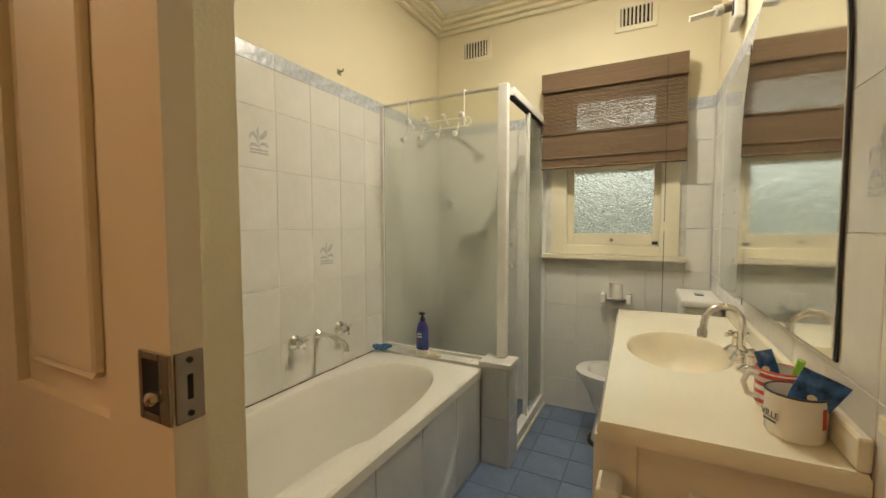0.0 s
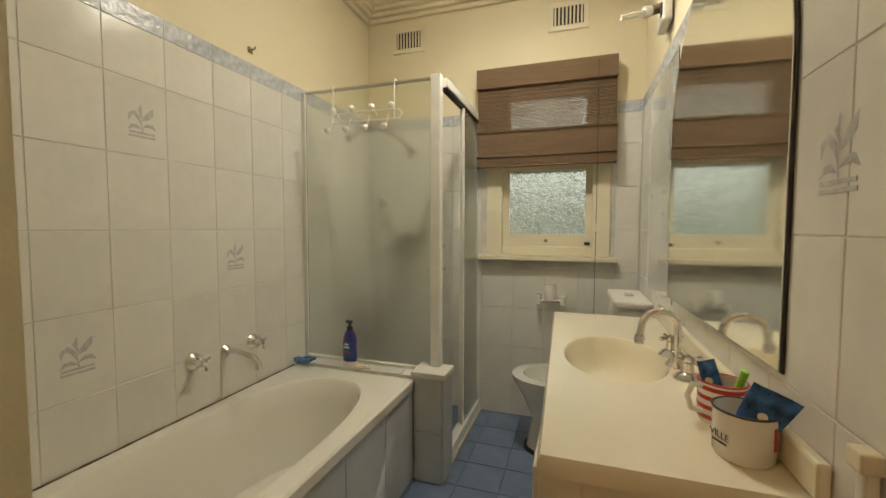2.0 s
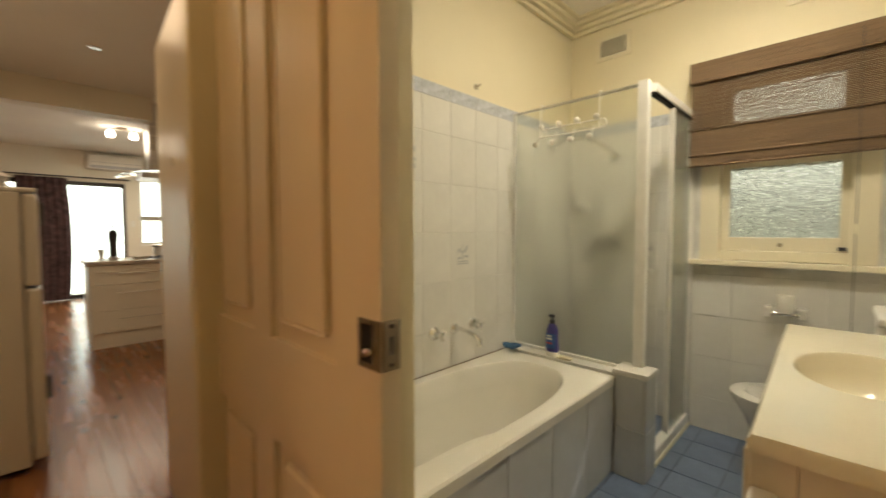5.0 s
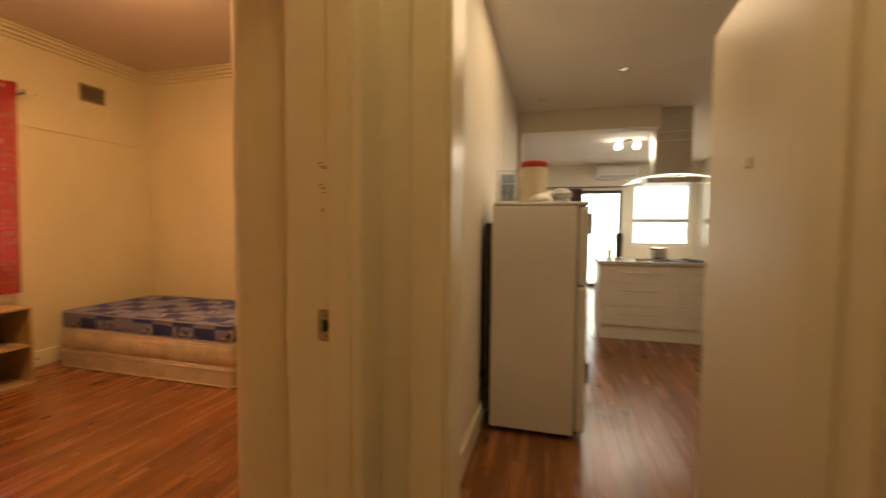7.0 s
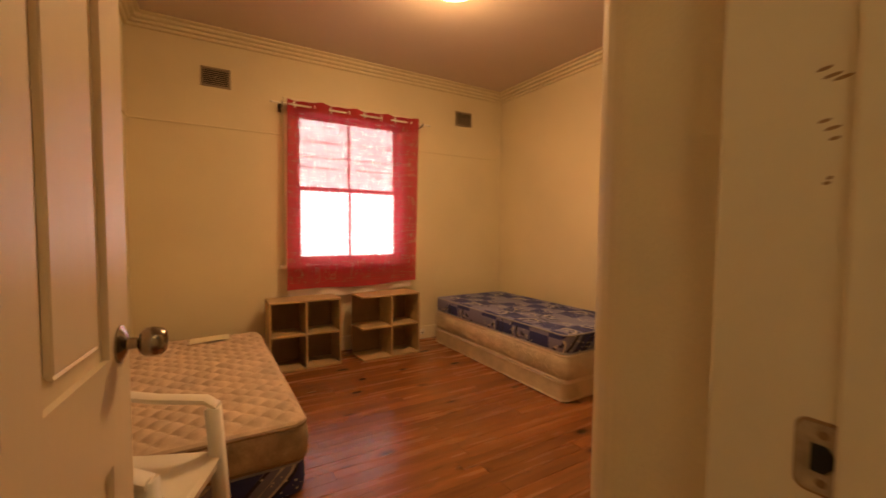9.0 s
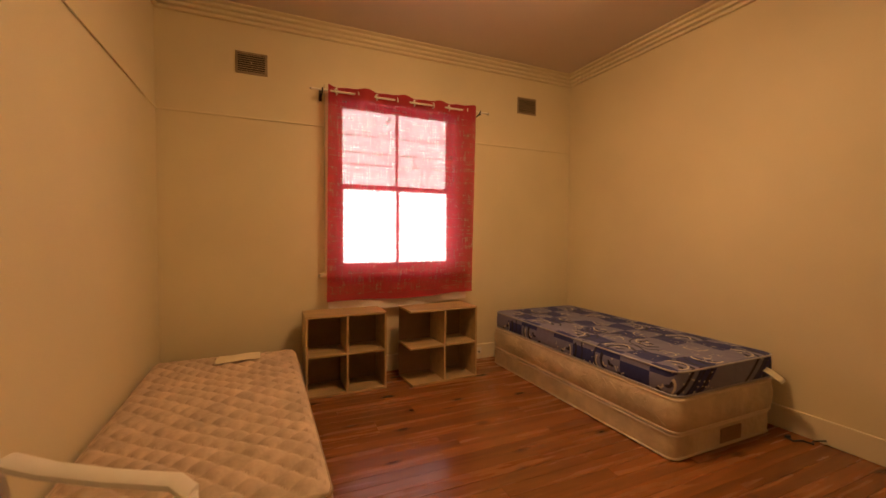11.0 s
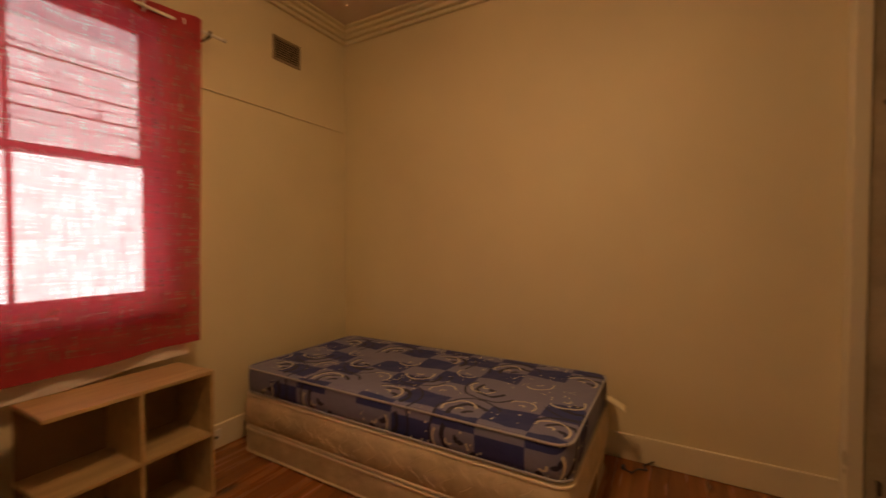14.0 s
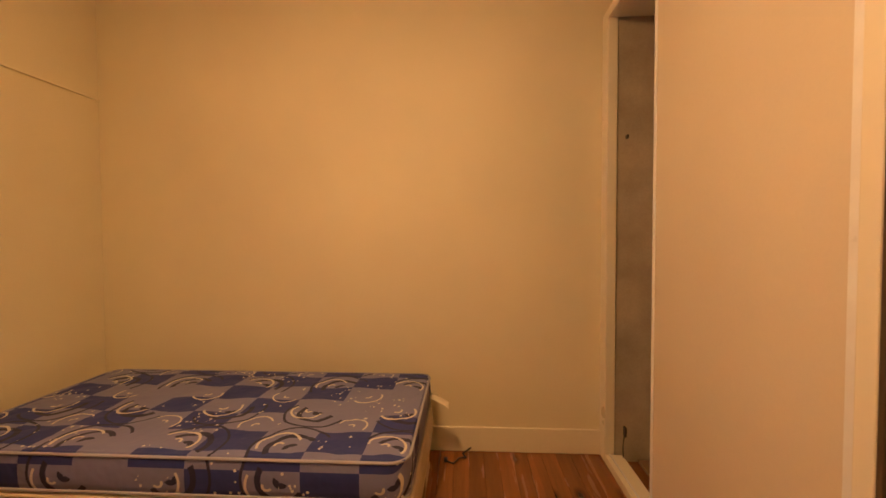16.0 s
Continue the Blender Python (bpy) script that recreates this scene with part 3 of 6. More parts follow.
b.box(-1.005, -0.865, -0.25, -0.222, 0, 1.99, 0.004).box(-1.005, -0.865, 0.545, 0.572, 0, 1.99, 0.004).box(-1.005, -0.865, -0.25, 0.572, 1.99, 2.062, 0.004)
b.box(-0.873, -0.862, -0.405, -0.325, 0, 2.12, 0.002).box(-0.873, -0.850, -0.325, -0.234, 0, 1.99, 0.008).box(-0.873, -0.850, -0.325, 0.572, 1.991, 2.12, 0.008)
architrave("door_frame_hall", b, "cream gloss timber door frame of the hall doorway")
b = Build().box(-0.865, -0.655, 0.555, 0.588, 0, 2.10, 0.004).box(-0.69, -0.64, 0.475, 0.556, 0, 2.10, 0.006)
b.box(-0.64, 0.95, 0.50, 0.585, 2.07, 2.16, 0.006)
architrave("door_frame_bath", b, "cream gloss timber casing of the sliding door")


def panel_door(name, label, width, height, thick, place, rz, panels):
    """Leaf in the x-z plane, with moulded panels sunk on both faces."""
    d = thing(name, label, "door", place, rz)
    tagged(d, kind="structure")
    leaf = Build()
    cols, rows = panels
    xs = sorted({0.0, width, *[x for c in cols for x in c]})
    zs = sorted({0.0, height, *[z for r in rows for z in r]})
    for i in range(len(xs) - 1):
        for j in range(len(zs) - 1):
            if (xs[i], xs[i + 1]) in cols and (zs[j], zs[j + 1]) in rows:
                continue
            leaf.box(xs[i], xs[i + 1], 0, thick, zs[j], zs[j + 1])
    bmesh.ops.remove_doubles(leaf.bm, verts=leaf.bm.verts, dist=0.0005)
    part("leaf", leaf, M["door_paint"], d)
    for c in cols:
        for r in rows:
            p = Build().box(c[0] - 0.002, c[1] + 0.002, 0.012, thick - 0.012, r[0] - 0.002, r[1] + 0.002)
            x0, x1, z0, z1 = c[0] + 0.035, c[1] - 0.035, r[0] + 0.035, r[1] - 0.035
            for y0, y1 in ((0.003, 0.012), (thick - 0.012, thick - 0.003)):
                p.box(x0, x1, y0, y1, z0, z1, 0.0085, 1)
            part("panel", p, M["door_paint"], d)
    return d


COLS = [(0.115, 0.355), (0.445, 0.685)]
ROWS = [(0.22, 0.80), (1.00, 1.90)]
slide = panel_door("door_bath", "cream gloss panelled sliding door, half open", 0.80, 2.06, 0.032, (-0.763, 0.524, 0.008), 0, (COLS, ROWS))
b = Build().box(0.750, 0.757, -0.003, 0.0005, 1.018, 1.086, 0.001).box(0.785, 0.8005, -0.003, 0.0005, 1.018, 1.086, 0.001).box(0.757, 0.785, -0.003, 0.0005, 1.018, 1.026, 0.001).box(0.757, 0.785, -0.003, 0.0005, 1.078, 1.086, 0.001)
part("flush_pull", b, M["knob"], slide, "worn chrome flush pull")
part("finger_recess", Build().grid(6, 6, lambda u, v: (0.757 + 0.028 * u, -0.0006 - 0.0022 * (2 * u - 1) ** 4, 1.026 + 0.052 * v)), M["dark_slot"], slide)
part("thumb_turn", Build().lathe(0, 0, [(0.001, 0.010), (0.006, 0.008), (0.008, 0.002), (0.008, 0.0)], 16).spin(pose(0.776, -0.001, 1.042, 90, 0, 0)), M["chrome"], slide, "bright chrome thumb turn")
b = Build().box(0.7995, 0.803, 0.002, 0.0295, 1.018, 1.086, 0.001)
part("edge_plate", b, M["knob"], slide, "worn chrome lock plate on the door edge")
part("latch_slot", Build().box(0.8028, 0.8036, 0.013, 0.018, 1.040, 1.064), M["dark_slot"], slide)
for zz in (1.026, 1.078):
    part("screw", Build().lathe(0, 0, [(0.003, 0), (0.003, 0.001), (0.001, 0.0014)], 10).spin(pose(0.803, 0.0155, zz, 0, 90, 0)), M["dark_metal"], slide)

leaf_bed = panel_door("door_bedroom", "cream gloss panelled bedroom door standing open", 0.82, 2.02, 0.038, (-0.005, -0.605, 0.01), 263.0, ([(0.115, 0.365), (0.455, 0.705)], ROWS))
for side, y0 in ((-1, 0.0), (1, 0.038)):
    k = Build().lathe(0, 0, [(0.001, 0), (0.037, 0.0005), (0.037, 0.004), (0.024, 0.010), (0.012, 0.014), (0.011, 0.030), (0.022, 0.035), (0.029, 0.044), (0.0305, 0.056), (0.027, 0.070), (0.021, 0.077), (0.017, 0.076), (0.006, 0.072), (0.001, 0.072)], 32)
    k.spin(pose(0.76, y0, 1.015, 90 if side < 0 else -90, 0, 0))
    part("door_knob", k, M["knob"], leaf_bed, "tarnished steel round door knob")

leaf_hall = thing("door_hall", "plain cream flush door standing open against the kitchen", "door", (-1.0, 0.56, 0.01), 176)
tagged(leaf_hall, kind="structure")
part("leaf", Build().box(0, 0.78, -0.038, 0, 0, 2.02, 0.003), M["door_paint"], leaf_hall)
part("keeper", Build().box(0.35, 0.37, 0.0, 0.006, 1.45, 1.48, 0.002), M["white_plastic"], leaf_hall)

# strike plate of the bedroom door
st = thing("strike_plate", "worn steel strike plate on the cream door jamb", "strike plate", (-0.757, -0.515, 1.003))
plate = [(0.037, 0.0), (0.037, 0.068)] + [(0.010 - 0.010 * math.sin(radians(q)), 0.058 + 0.010 * math.cos(radians(q))) for q in range(0, 91, 15)] + [(0.010 - 0.010 * math.cos(radians(q)), 0.010 - 0.010 * math.sin(radians(q))) for q in range(0, 91, 15)]
part("worn_edge", Build().prism([(0.0185 + (u - 0.0185) * 1.10, 0.034 + (v - 0.034) * 1.10) for u, v in plate], lambda u, v, w: (0.0004 + 0.0006 * w, u, v)), M["paint_chip"], st, "bare timber rim where the paint has worn off")
part("plate", Build().prism(plate, lambda u, v, w: (0.001 + 0.0018 * w, u, v)), M["strike"], st, "paint-smeared steel plate")
hole = [(0.012, 0.020), (0.024, 0.020), (0.030, 0.028), (0.030, 0.040), (0.024, 0.048), (0.012, 0.048)]
part("latch_hole", Build().prism(hole, lambda u, v, w: (0.0028 + 0.0005 * w, u, v)), M["dark_slot"], st)
for zz in (0.010, 0.058):
    part("screw", Build().lathe(0, 0, [(0.0045, 0), (0.0045, 0.0006), (0.001, 0.0010)], 12).spin(pose(0.0028, 0.021, zz, 0, 90, 0)), M["shelf_back"], st)
for zz, strokes in ((1.412, ((-0.010, 0.010, 0.004), (-0.004, 0.012, -0.004), (0.004, 0.012, -0.008))), (1.356, ((-0.008, 0.008, 0.010), (-0.002, 0.010, 0.002), (0.000, 0.007, -0.008))), (1.306, ((-0.004, 0.005, 0.0), (-0.002, 0.004, 0.005)))):
    c = Build()
    for y0, ln, dz in strokes:
        c.rings([[(-0.7574 + 0.0008 * q, -0.499 + y0 + ln * f * math.cos(k * 0.785), zz + dz + 0.003 * f * math.sin(k * 0.785) + 0.15 * ln * f * math.cos(k * 0.785)) for k in range(8)] for q, f in ((0, 0.75), (1, 0.55))])
    single("paint_chip", c, M["paint_chip"], "chipped bare patch in the jamb paint", "paint chip", None, "paint chips")


# ---- bedroom window and curtain ----
def sash_window(name, x0, x1, z0, z1, y_in, y_out, label, mid, mull, pane_mat, casing, stile=0.055, stop=0.0):
    """Timber window in a wall along x; y_in is the room side."""
    s = 1 if y_out > y_in else -1
    w = thing(name, label, "window", (0, 0, 0))
    tagged(w, kind="structure")
    f = Build()
    c = casing
    f.box(x0 - c, x0 + 0.02, y_in - s * 0.022, y_in + s * 0.10, z0, z1 + c, 0.004).box(x1 - 0.02, x1 + c, y_in - s * 0.022, y_in + s * 0.10, z0, z1 + c, 0.004)
    f.box(x0 + 0.02, x1 - 0.02, y_in - s * 0.022, y_in + s * 0.10, z1 - 0.02, z1 + c, 0.004)
    part("window_frame", f, M["gloss_trim"], w)
    part("window_sill", Build().box(x0 - c - 0.045, x1 + c + 0.045, y_in - s * 0.07, y_in + s * 0.10, z0 - 0.03, z0, 0.006), M["gloss_trim"], w)
    if stop:
        part("bottom_stop", Build().box(x0 + 0.02, x1 - 0.02, y_in - s * 0.004, y_in + s * 0.10, z0, z0 + stop, 0.006), M["gloss_trim"], w)
    for k, (lo, hi, yo) in enumerate(((z0 + stop, mid + 0.02, 0.045), (mid - 0.02, z1 - 0.02, 0.075))):
        g = Build()
        a0, a1, e = x0 + 0.02, x1 - 0.02, stile
        ya, yb = y_in + s * (yo - 0.014), y_in + s * (yo + 0.014)
        g.box(a0, a0 + e, ya, yb, lo, hi, 0.003).box(a1 - e, a1, ya, yb, lo, hi, 0.003)
        g.box(a0 + e, a1 - e, ya, yb, lo, lo + (0.075 if k == 0 else 0.035), 0.003).box(a0 + e, a1 - e, ya, yb, hi - (0.035 if k == 0 else 0.05), hi, 0.003)
        if mull:
            xm = (a0 + a1) / 2
            g.box(xm - 0.011, xm + 0.011, ya, yb, lo + 0.03, hi - 0.03, 0.002)
        part("sash", g, M["gloss_trim"], w)
        p = part("pane", Build().box(a0 + e - 0.008, a1 - e + 0.008, y_in + s * yo - 0.002, y_in + s * yo + 0.002, lo + 0.03, hi - 0.03), pane_mat, w)
        p.visible_shadow = False
    return w


sash_window("window_bedroom", -2.13, -1.00, 0.90, 2.38, -4.40, -4.60, "cream timber double-hung window with four panes", 1.64, True, M["clear"], 0.085)
sash_window("window_bath", -0.08, 0.503, 1.037, 2.09, 3.05, 3.28, "cream timber sash window with pebbled obscure glass", 1.58, False, M["pebbled"], 0.078, 0.040, 0.058)

# ---- things: bedroom ----
def soft_box(b, x0, x1, y0, y1, z0, z1, r=0.05, puff=0.012, cell=None, nu=26, nv=44, bulge=0.006):
    """A mattress body: rounded corners, gently crowned top, optional diamond quilting."""
    def outline(inset, z, n=7):
        rr = max(r - inset, 0.008)
        pts = []
        for cx, cy, a0 in ((x1 - inset - rr, y0 + inset + rr, -90), (x1 - inset - rr, y1 - inset - rr, 0), (x0 + inset + rr, y1 - inset - rr, 90), (x0 + inset + rr, y0 + inset + rr, 180)):
            for k in range(n):
                a = radians(a0 + 90 * k / (n - 1))
                pts.append((cx + rr * math.cos(a), cy + rr * math.sin(a), z))
        return pts
    h = z1 - z0
    b.rings([outline(0.012, z0), outline(0.0, z0 + 0.012), outline(-0.7 * bulge, z0 + h * 0.25), outline(-bulge, z0 + h * 0.5), outline(-0.7 * bulge, z0 + h * 0.75), outline(0.0, z1 - 0.012), outline(0.014, z1)], caps=True)
    if cell:
        def quilt(u, v):
            x, y = x0 + 0.012 + (x1 - x0 - 0.024) * u, y0 + 0.012 + (y1 - y0 - 0.024) * v
            e = min(u, 1 - u, v, 1 - v)
            lift = abs(math.sin(math.pi * (x + y + 0.02 * math.sin(9 * y)) / cell) * math.sin(math.pi * (x - y + 0.02 * math.sin(7 * x)) / cell))
            return (x, y, z1 - 0.002 + puff * lift ** 0.5 * min(1, e * 30))
        b.grid(nu, nv, quilt)
    return b


def piping(b, x0, x1, y0, y1, z, r=0.05, t=0.006):
    pts = []
    for cx, cy, a0 in ((x1 - r, y0 + r, -90), (x1 - r, y1 - r, 0), (x0 + r, y1 - r, 90), (x0 + r, y0 + r, 180)):
        for k in range(6):
            a = radians(a0 + 18 * k)
            pts.append((cx + r * math.cos(a), cy + r * math.sin(a), z))
    return b.tube(pts + [pts[0], pts[1]], t, 8, caps=False)


# blue bed: base, cream mattress, blue mattress
BX0, BX1, BY0, BY1 = -3.385, -2.465, -4.235, -2.345
bb = thing("bed_base", "low cream fabric bed base wrapped in clear plastic", "bed base", (0, 0, 0))
part("body", soft_box(Build(), BX0 + 0.02, BX1, BY0, BY1 - 0.01, 0.004, 0.142, 0.05, bulge=0.002), M["mat_side"], bb)
part("piping", piping(Build(), BX0 + 0.02, BX1, BY0, BY1 - 0.01, 0.140), M["piping_cream"], bb)
part("piping", piping(Build(), BX0 + 0.02, BX1, BY0, BY1 - 0.01, 0.012), M["piping_cream"], bb)
part("label", Build().box(-3.05, -2.86, BY1 - 0.012, BY1 - 0.003, 0.03, 0.115, 0.001), M["shelf_back"], bb, "dark stitched maker's label")
mm = thing("mattress", "cream quilted single mattress stacked on the bed base", "mattress", (0, 0, 0))
part("body", soft_box(Build(), BX0 + 0.01, BX1 - 0.005, BY0, BY1, 0.150, 0.347, 0.06, bulge=0.014), M["mat_side"], mm)
for zz in (0.160, 0.338):
    part("piping", piping(Build(), BX0 + 0.01, BX1 - 0.005, BY0, BY1, zz, 0.06, 0.007), M["piping_cream"], mm)
for k in range(22):
    y = BY0 + 0.06 + k * 0.083
    w = Build().tube([(BX1 - 0.005 + 0.013 * math.sin(math.pi * (0.18 + 0.64 * s / 6)), y + 0.035 * math.sin(s * 1.1 + k), 0.185 + 0.125 * s / 6) for s in range(7)], 0.0025, 6)
    part("quilt_stitch", w, M["mat_side"], mm)
tm = thing("mattress", "blue and grey patchwork single mattress on the cream mattress", "mattress", (0, 0, 0))
part("body", soft_box(Build(), BX0, BX1 - 0.01, BY0 + 0.005, BY1 - 0.005, 0.350, 0.498, 0.07, 0.008, 0.30, 30, 60), M["ticking"], tm)
for zz in (0.358, 0.492):
    part("piping", piping(Build(), BX0, BX1 - 0.01, BY0 + 0.005, BY1 - 0.005, zz, 0.07), M["piping"], tm)
tg = part("tag", Build().grid(8, 3, lambda u, v: (-3.28 + 0.04 * v, BY1 + 0.002 + 0.10 * u, 0.428 - 0.03 * u - 0.02 * v - 0.02 * u * u)), M["paper"], tm, "white sewn care tag")
sol = tg.modifiers.new("thick", "SOLIDIFY")
sol.thickness = 0.0015

# pink bed
PX0, PX1, PY0, PY1 = -0.66, 0.225, -4.14, -2.27
lm = thing("mattress", "grey-blue patterned single mattress lying on the floor", "mattress", (0, 0, 0))
part("body", soft_box(Build(), PX0 + 0.015, PX1, PY0, PY1 - 0.01, 0.004, 0.165, 0.06), M["ticking"], lm)
part("piping", piping(Build(), PX0 + 0.015, PX1, PY0, PY1 - 0.01, 0.158, 0.06), M["piping"], lm)
pm = thing("mattress", "pink quilted floral single mattress with brown sides", "mattress", (0, 0, 0))
part("body", soft_box(Build(), PX0, PX1, PY0, PY1, 0.168, 0.338, 0.07, bulge=0.010), M["pink_side"], pm, "brown damask border")
part("quilted_top", soft_box(Build(), PX0 + 0.004, PX1 - 0.004, PY0 + 0.004, PY1 - 0.004, 0.326, 0.356, 0.07, 0.026, 0.115, 96, 200), M["pink_top"], pm)
for zz in (0.176, 0.334):
    part("piping", piping(Build(), PX0, PX1, PY0, PY1, zz, 0.07), M["shelf_back"], pm)
single("paper_sheet", Build().grid(10, 6, lambda u, v: (-0.42 + 0.27 * u, -4.05 + 0.16 * v + 0.03 * u, 0.384 + 0.003 * math.sin(5 * u))).box(-0.42, -0.16, -4.045, -3.90, 0.378, 0.380), M["paper"], "cream printed paper card on the pink mattress", "paper")


def cube_shelf(place, rz, missing_side, label):
    """Four-cell shelf unit, 0.62 high and wide, 0.30 deep."""
    s = thing("cube_shelf", label, "shelf", place, rz, "cube shelves under the window")
    w, h, d, t = 0.615, 0.615, 0.29, 0.016
    part("top", Build().box(0, w, 0, d, h - t, h, 0.0015), M["shelf"], s)
    part("base", Build().box(t, w - t, 0, d, 0.0, t, 0.0015), M["shelf"], s)
    part("side", Build().box(0, t, 0, d, 0, h - t, 0.0015), M["shelf"], s)
    if not missing_side:
        part("side", Build().box(w - t, w, 0, d, 0, h - t, 0.0015), M["shelf"], s)
    part("divider", Build().box(w / 2 - t / 2, w / 2 + t / 2, 0.004, d, t, h - t, 0.0015), M["shelf"], s)
    for x0, x1 in ((t, w / 2 - t / 2), (w / 2 + t / 2, w - (0 if missing_side else t))):
        part("shelf", Build().box(x0, x1, 0.004, d, h / 2 - t / 2, h / 2 + t / 2, 0.0015), M["shelf"], s)
    part("back", Build().box(0.004, w - 0.004, 0.0, 0.004, 0.004, h - t - 0.002), M["shelf_back"], s)
    return s


cube_shelf((-1.338, -4.29, 0), 0, False, "oak laminate cube shelf with four empty cells")
cube_shelf((-2.118, -4.245, 0), 2.5, True, "oak laminate cube shelf with one side panel missing")


def wall_vent(place, rz, w, h, bars, face, slot, label, upright, edge=0.018):
    v = thing("wall_vent", label, "vent", place, rz, "wall vents")
    part("plate", Build().box(-w / 2 - edge, w / 2 + edge, 0, 0.010, -h / 2 - edge, h / 2 + edge, 0.003), face, v)
    part("recess", Build().box(-w / 2, w / 2, 0.010, 0.0115, -h / 2, h / 2), slot, v)
    for k in range(bars):
        f = (k + 0.5) / bars
        if upright:
            part("bar", Build().box(-w / 2 + w * f - 0.0055, -w / 2 + w * f + 0.0055, 0.0115, 0.016, -h / 2, h / 2, 0.002), face, v)
        else:
            part("bar", Build().box(-w / 2, w / 2, 0.0115, 0.016, -h / 2 + h * f - 0.0035, -h / 2 + h * f + 0.0035, 0.0015), face, v)
    if not upright:
        part("knob", Build().lathe(0, 0, [(0.001, 0.022), (0.006, 0.021), (0.006, 0.016), (0.001, 0.0155)], 10).spin(pose(0, 0, 0, -90, 0, 0)), M["chrome"], v)
    return v


for x, z in ((-0.375, 2.535), (-2.93, 2.55)):
    wall_vent((x, -4.40, z), 0, 0.19, 0.13, 8, M["brown_vent"], M["dark_slot"], "brown louvred metal wall vent", False)
for x, z in ((-0.705, 2.472), (0.326, 2.472)):
    wall_vent((x, 3.052, z), 180, 0.172, 0.104, 8, M["plaster_vent"], M["dark_slot"], "cream painted plaster wall vent with dark slots", True, 0.030)

# curtain on its rod
cu = thing("curtain", "sheer crimson linen eyelet curtain, sunlit from behind", "curtain", (0, 0, 0))
CX0, CX1, CZ0, CZ1, CY = -2.262, -0.928, 0.690, 2.42, -4.27


def fold(u, z):
    f = (z - CZ0) / (CZ1 - CZ0)
    return 0.028 * f ** 3 * math.sin(u * 2 * math.pi * 4 + 0.6) + 0.010 * math.sin(u * 23 + z * 1.5) * (1 - 0.4 * f) + 0.007 * math.sin(u * 9.5 - z * 2.2)


def cloth(z0, z1, wide=0.0, off=0.0):
    def f(u, v):
        z = z0 + (z1 - z0) * v
        low = 1 - (z - CZ0) / (CZ1 - CZ0)
        sag = 0.010 * math.sin(u * 8 + 1) * (1 - v) if z0 == CZ0 else 0
        sag -= 0.022 * u * low
        top = 0.005 * math.sin(u * 2 * math.pi * 8 + 0.8) * v if z1 == CZ1 else 0
        drift = low * (0.014 * u - 0.020 * (u - 1))
        return (CX0 + u * (CX1 - CX0) + drift, CY + off + fold(u, z), z + sag + top)
    return f


part("panel", Build().grid(110, 60, cloth(CZ0 + 0.05, CZ1 - 0.09)), M["curtain"], cu)
part("hem", Build().grid(110, 8, cloth(CZ0, CZ0 + 0.05)), M["hem"], cu)
part("lining", Build().grid(60, 6, lambda u, v: (-2.20 + 1.27 * u, CY - 0.04 + 0.006 * math.sin(u * 21), CZ0 - 0.075 - 0.02 * u + 0.016 * math.cos(u * 6.0) + 0.10 * v)), M["lining"], cu, "pale lining edge below the hem")
part("heading", Build().grid(110, 8, cloth(CZ1 - 0.09, CZ1)), M["hem"], cu)
for k in range(8):
    u = (k + 0.6) / 8
    x = CX0 + (CX1 - CX0) * u
    ring = Build().tube([(x + 0.024 * math.sin(a * math.pi / 8), CY + 0.004 * math.cos(a), 2.375 + 0.024 * math.cos(a * math.pi / 8)) for a in range(17)], 0.005, 8, caps=False)
    part("eyelet", ring.spin(Matrix.Translation((x, CY, 2.375)) @ Matrix.Rotation(radians(60 if k % 2 else -60), 4, "Z") @ Matrix.Translation((-x, -CY, -2.375))), M["white_plastic"], cu, "white plastic eyelet ring")
rod = thing("curtain_rod", "thin pale metal curtain rod on dark brackets", "curtain rod", (0, 0, 0))
part("rod", Build().tube([(-2.40, CY, 2.375), (-0.80, CY, 2.375)], 0.0085, 12), M["white_plastic"], rod)
for x in (-2.31, -0.885):
    br = Build().tube([(x, -4.40, 2.36), (x, -4.33, 2.35), (x, CY, 2.362), (x, CY + 0.02, 2.385)], 0.006, 8).box(x - 0.012, x + 0.012, -4.40, -4.395, 2.32, 2.42, 0.002)
    br.box(x - 0.004, x + 0.004, CY - 0.03, CY + 0.02, 2.35, 2.358, 0.001)
    part("bracket", br, M["dark_metal"], rod, "dark forked bracket")
for x in (-2.40, -0.80):
    part("finial", Build().tube([(x - 0.012, CY, 2.375), (x, CY, 2.375), (x + 0.012, CY, 2.375)], [0.004, 0.012, 0.004], 12), M["steel"], rod)

# power outlet
po = thing("power_outlet", "cream plastic power outlet on the skirting", "outlet", (-2.36, -4.382, 0.085))
part("plate", Build().box(-0.055, 0.055, 0, 0.008, -0.032, 0.032, 0.003), M["white_plastic"], po)
for x in (-0.028, 0.028):
    part("switch", Build().box(x - 0.006, x + 0.006, 0.008, 0.012, 0.008, 0.022, 0.001), M["white_plastic"], po)
    part("socket", Build().box(x - 0.010, x + 0.010, 0.008, 0.0088, -0.020, -0.004), M["dark_slot"], po)

# bedroom ceiling light
cl = thing("ceiling_light", "square slumped frosted glass ceiling light, lit", "ceiling light", (-1.70, -2.66, BED_H), 20)
part("base_ring", Build().lathe(0, 0, [(0.02, -0.001), (0.07, -0.002), (0.07, -0.025), (0.02, -0.030), (0.008, -0.032), (0.008, -0.126)], 32), M["steel"], cl)
sh = part("shade", Build().grid(16, 16, lambda u, v: (0.30 * (u - 0.5), 0.30 * (v - 0.5), -0.130 + 0.9 * ((u - 0.5) ** 2 + (v - 0.5) ** 2) * 0.16)), M["bulb"], cl, "glowing square frosted glass shade")
sh.modifiers.new("thick", "SOLIDIFY").thickness = 0.006
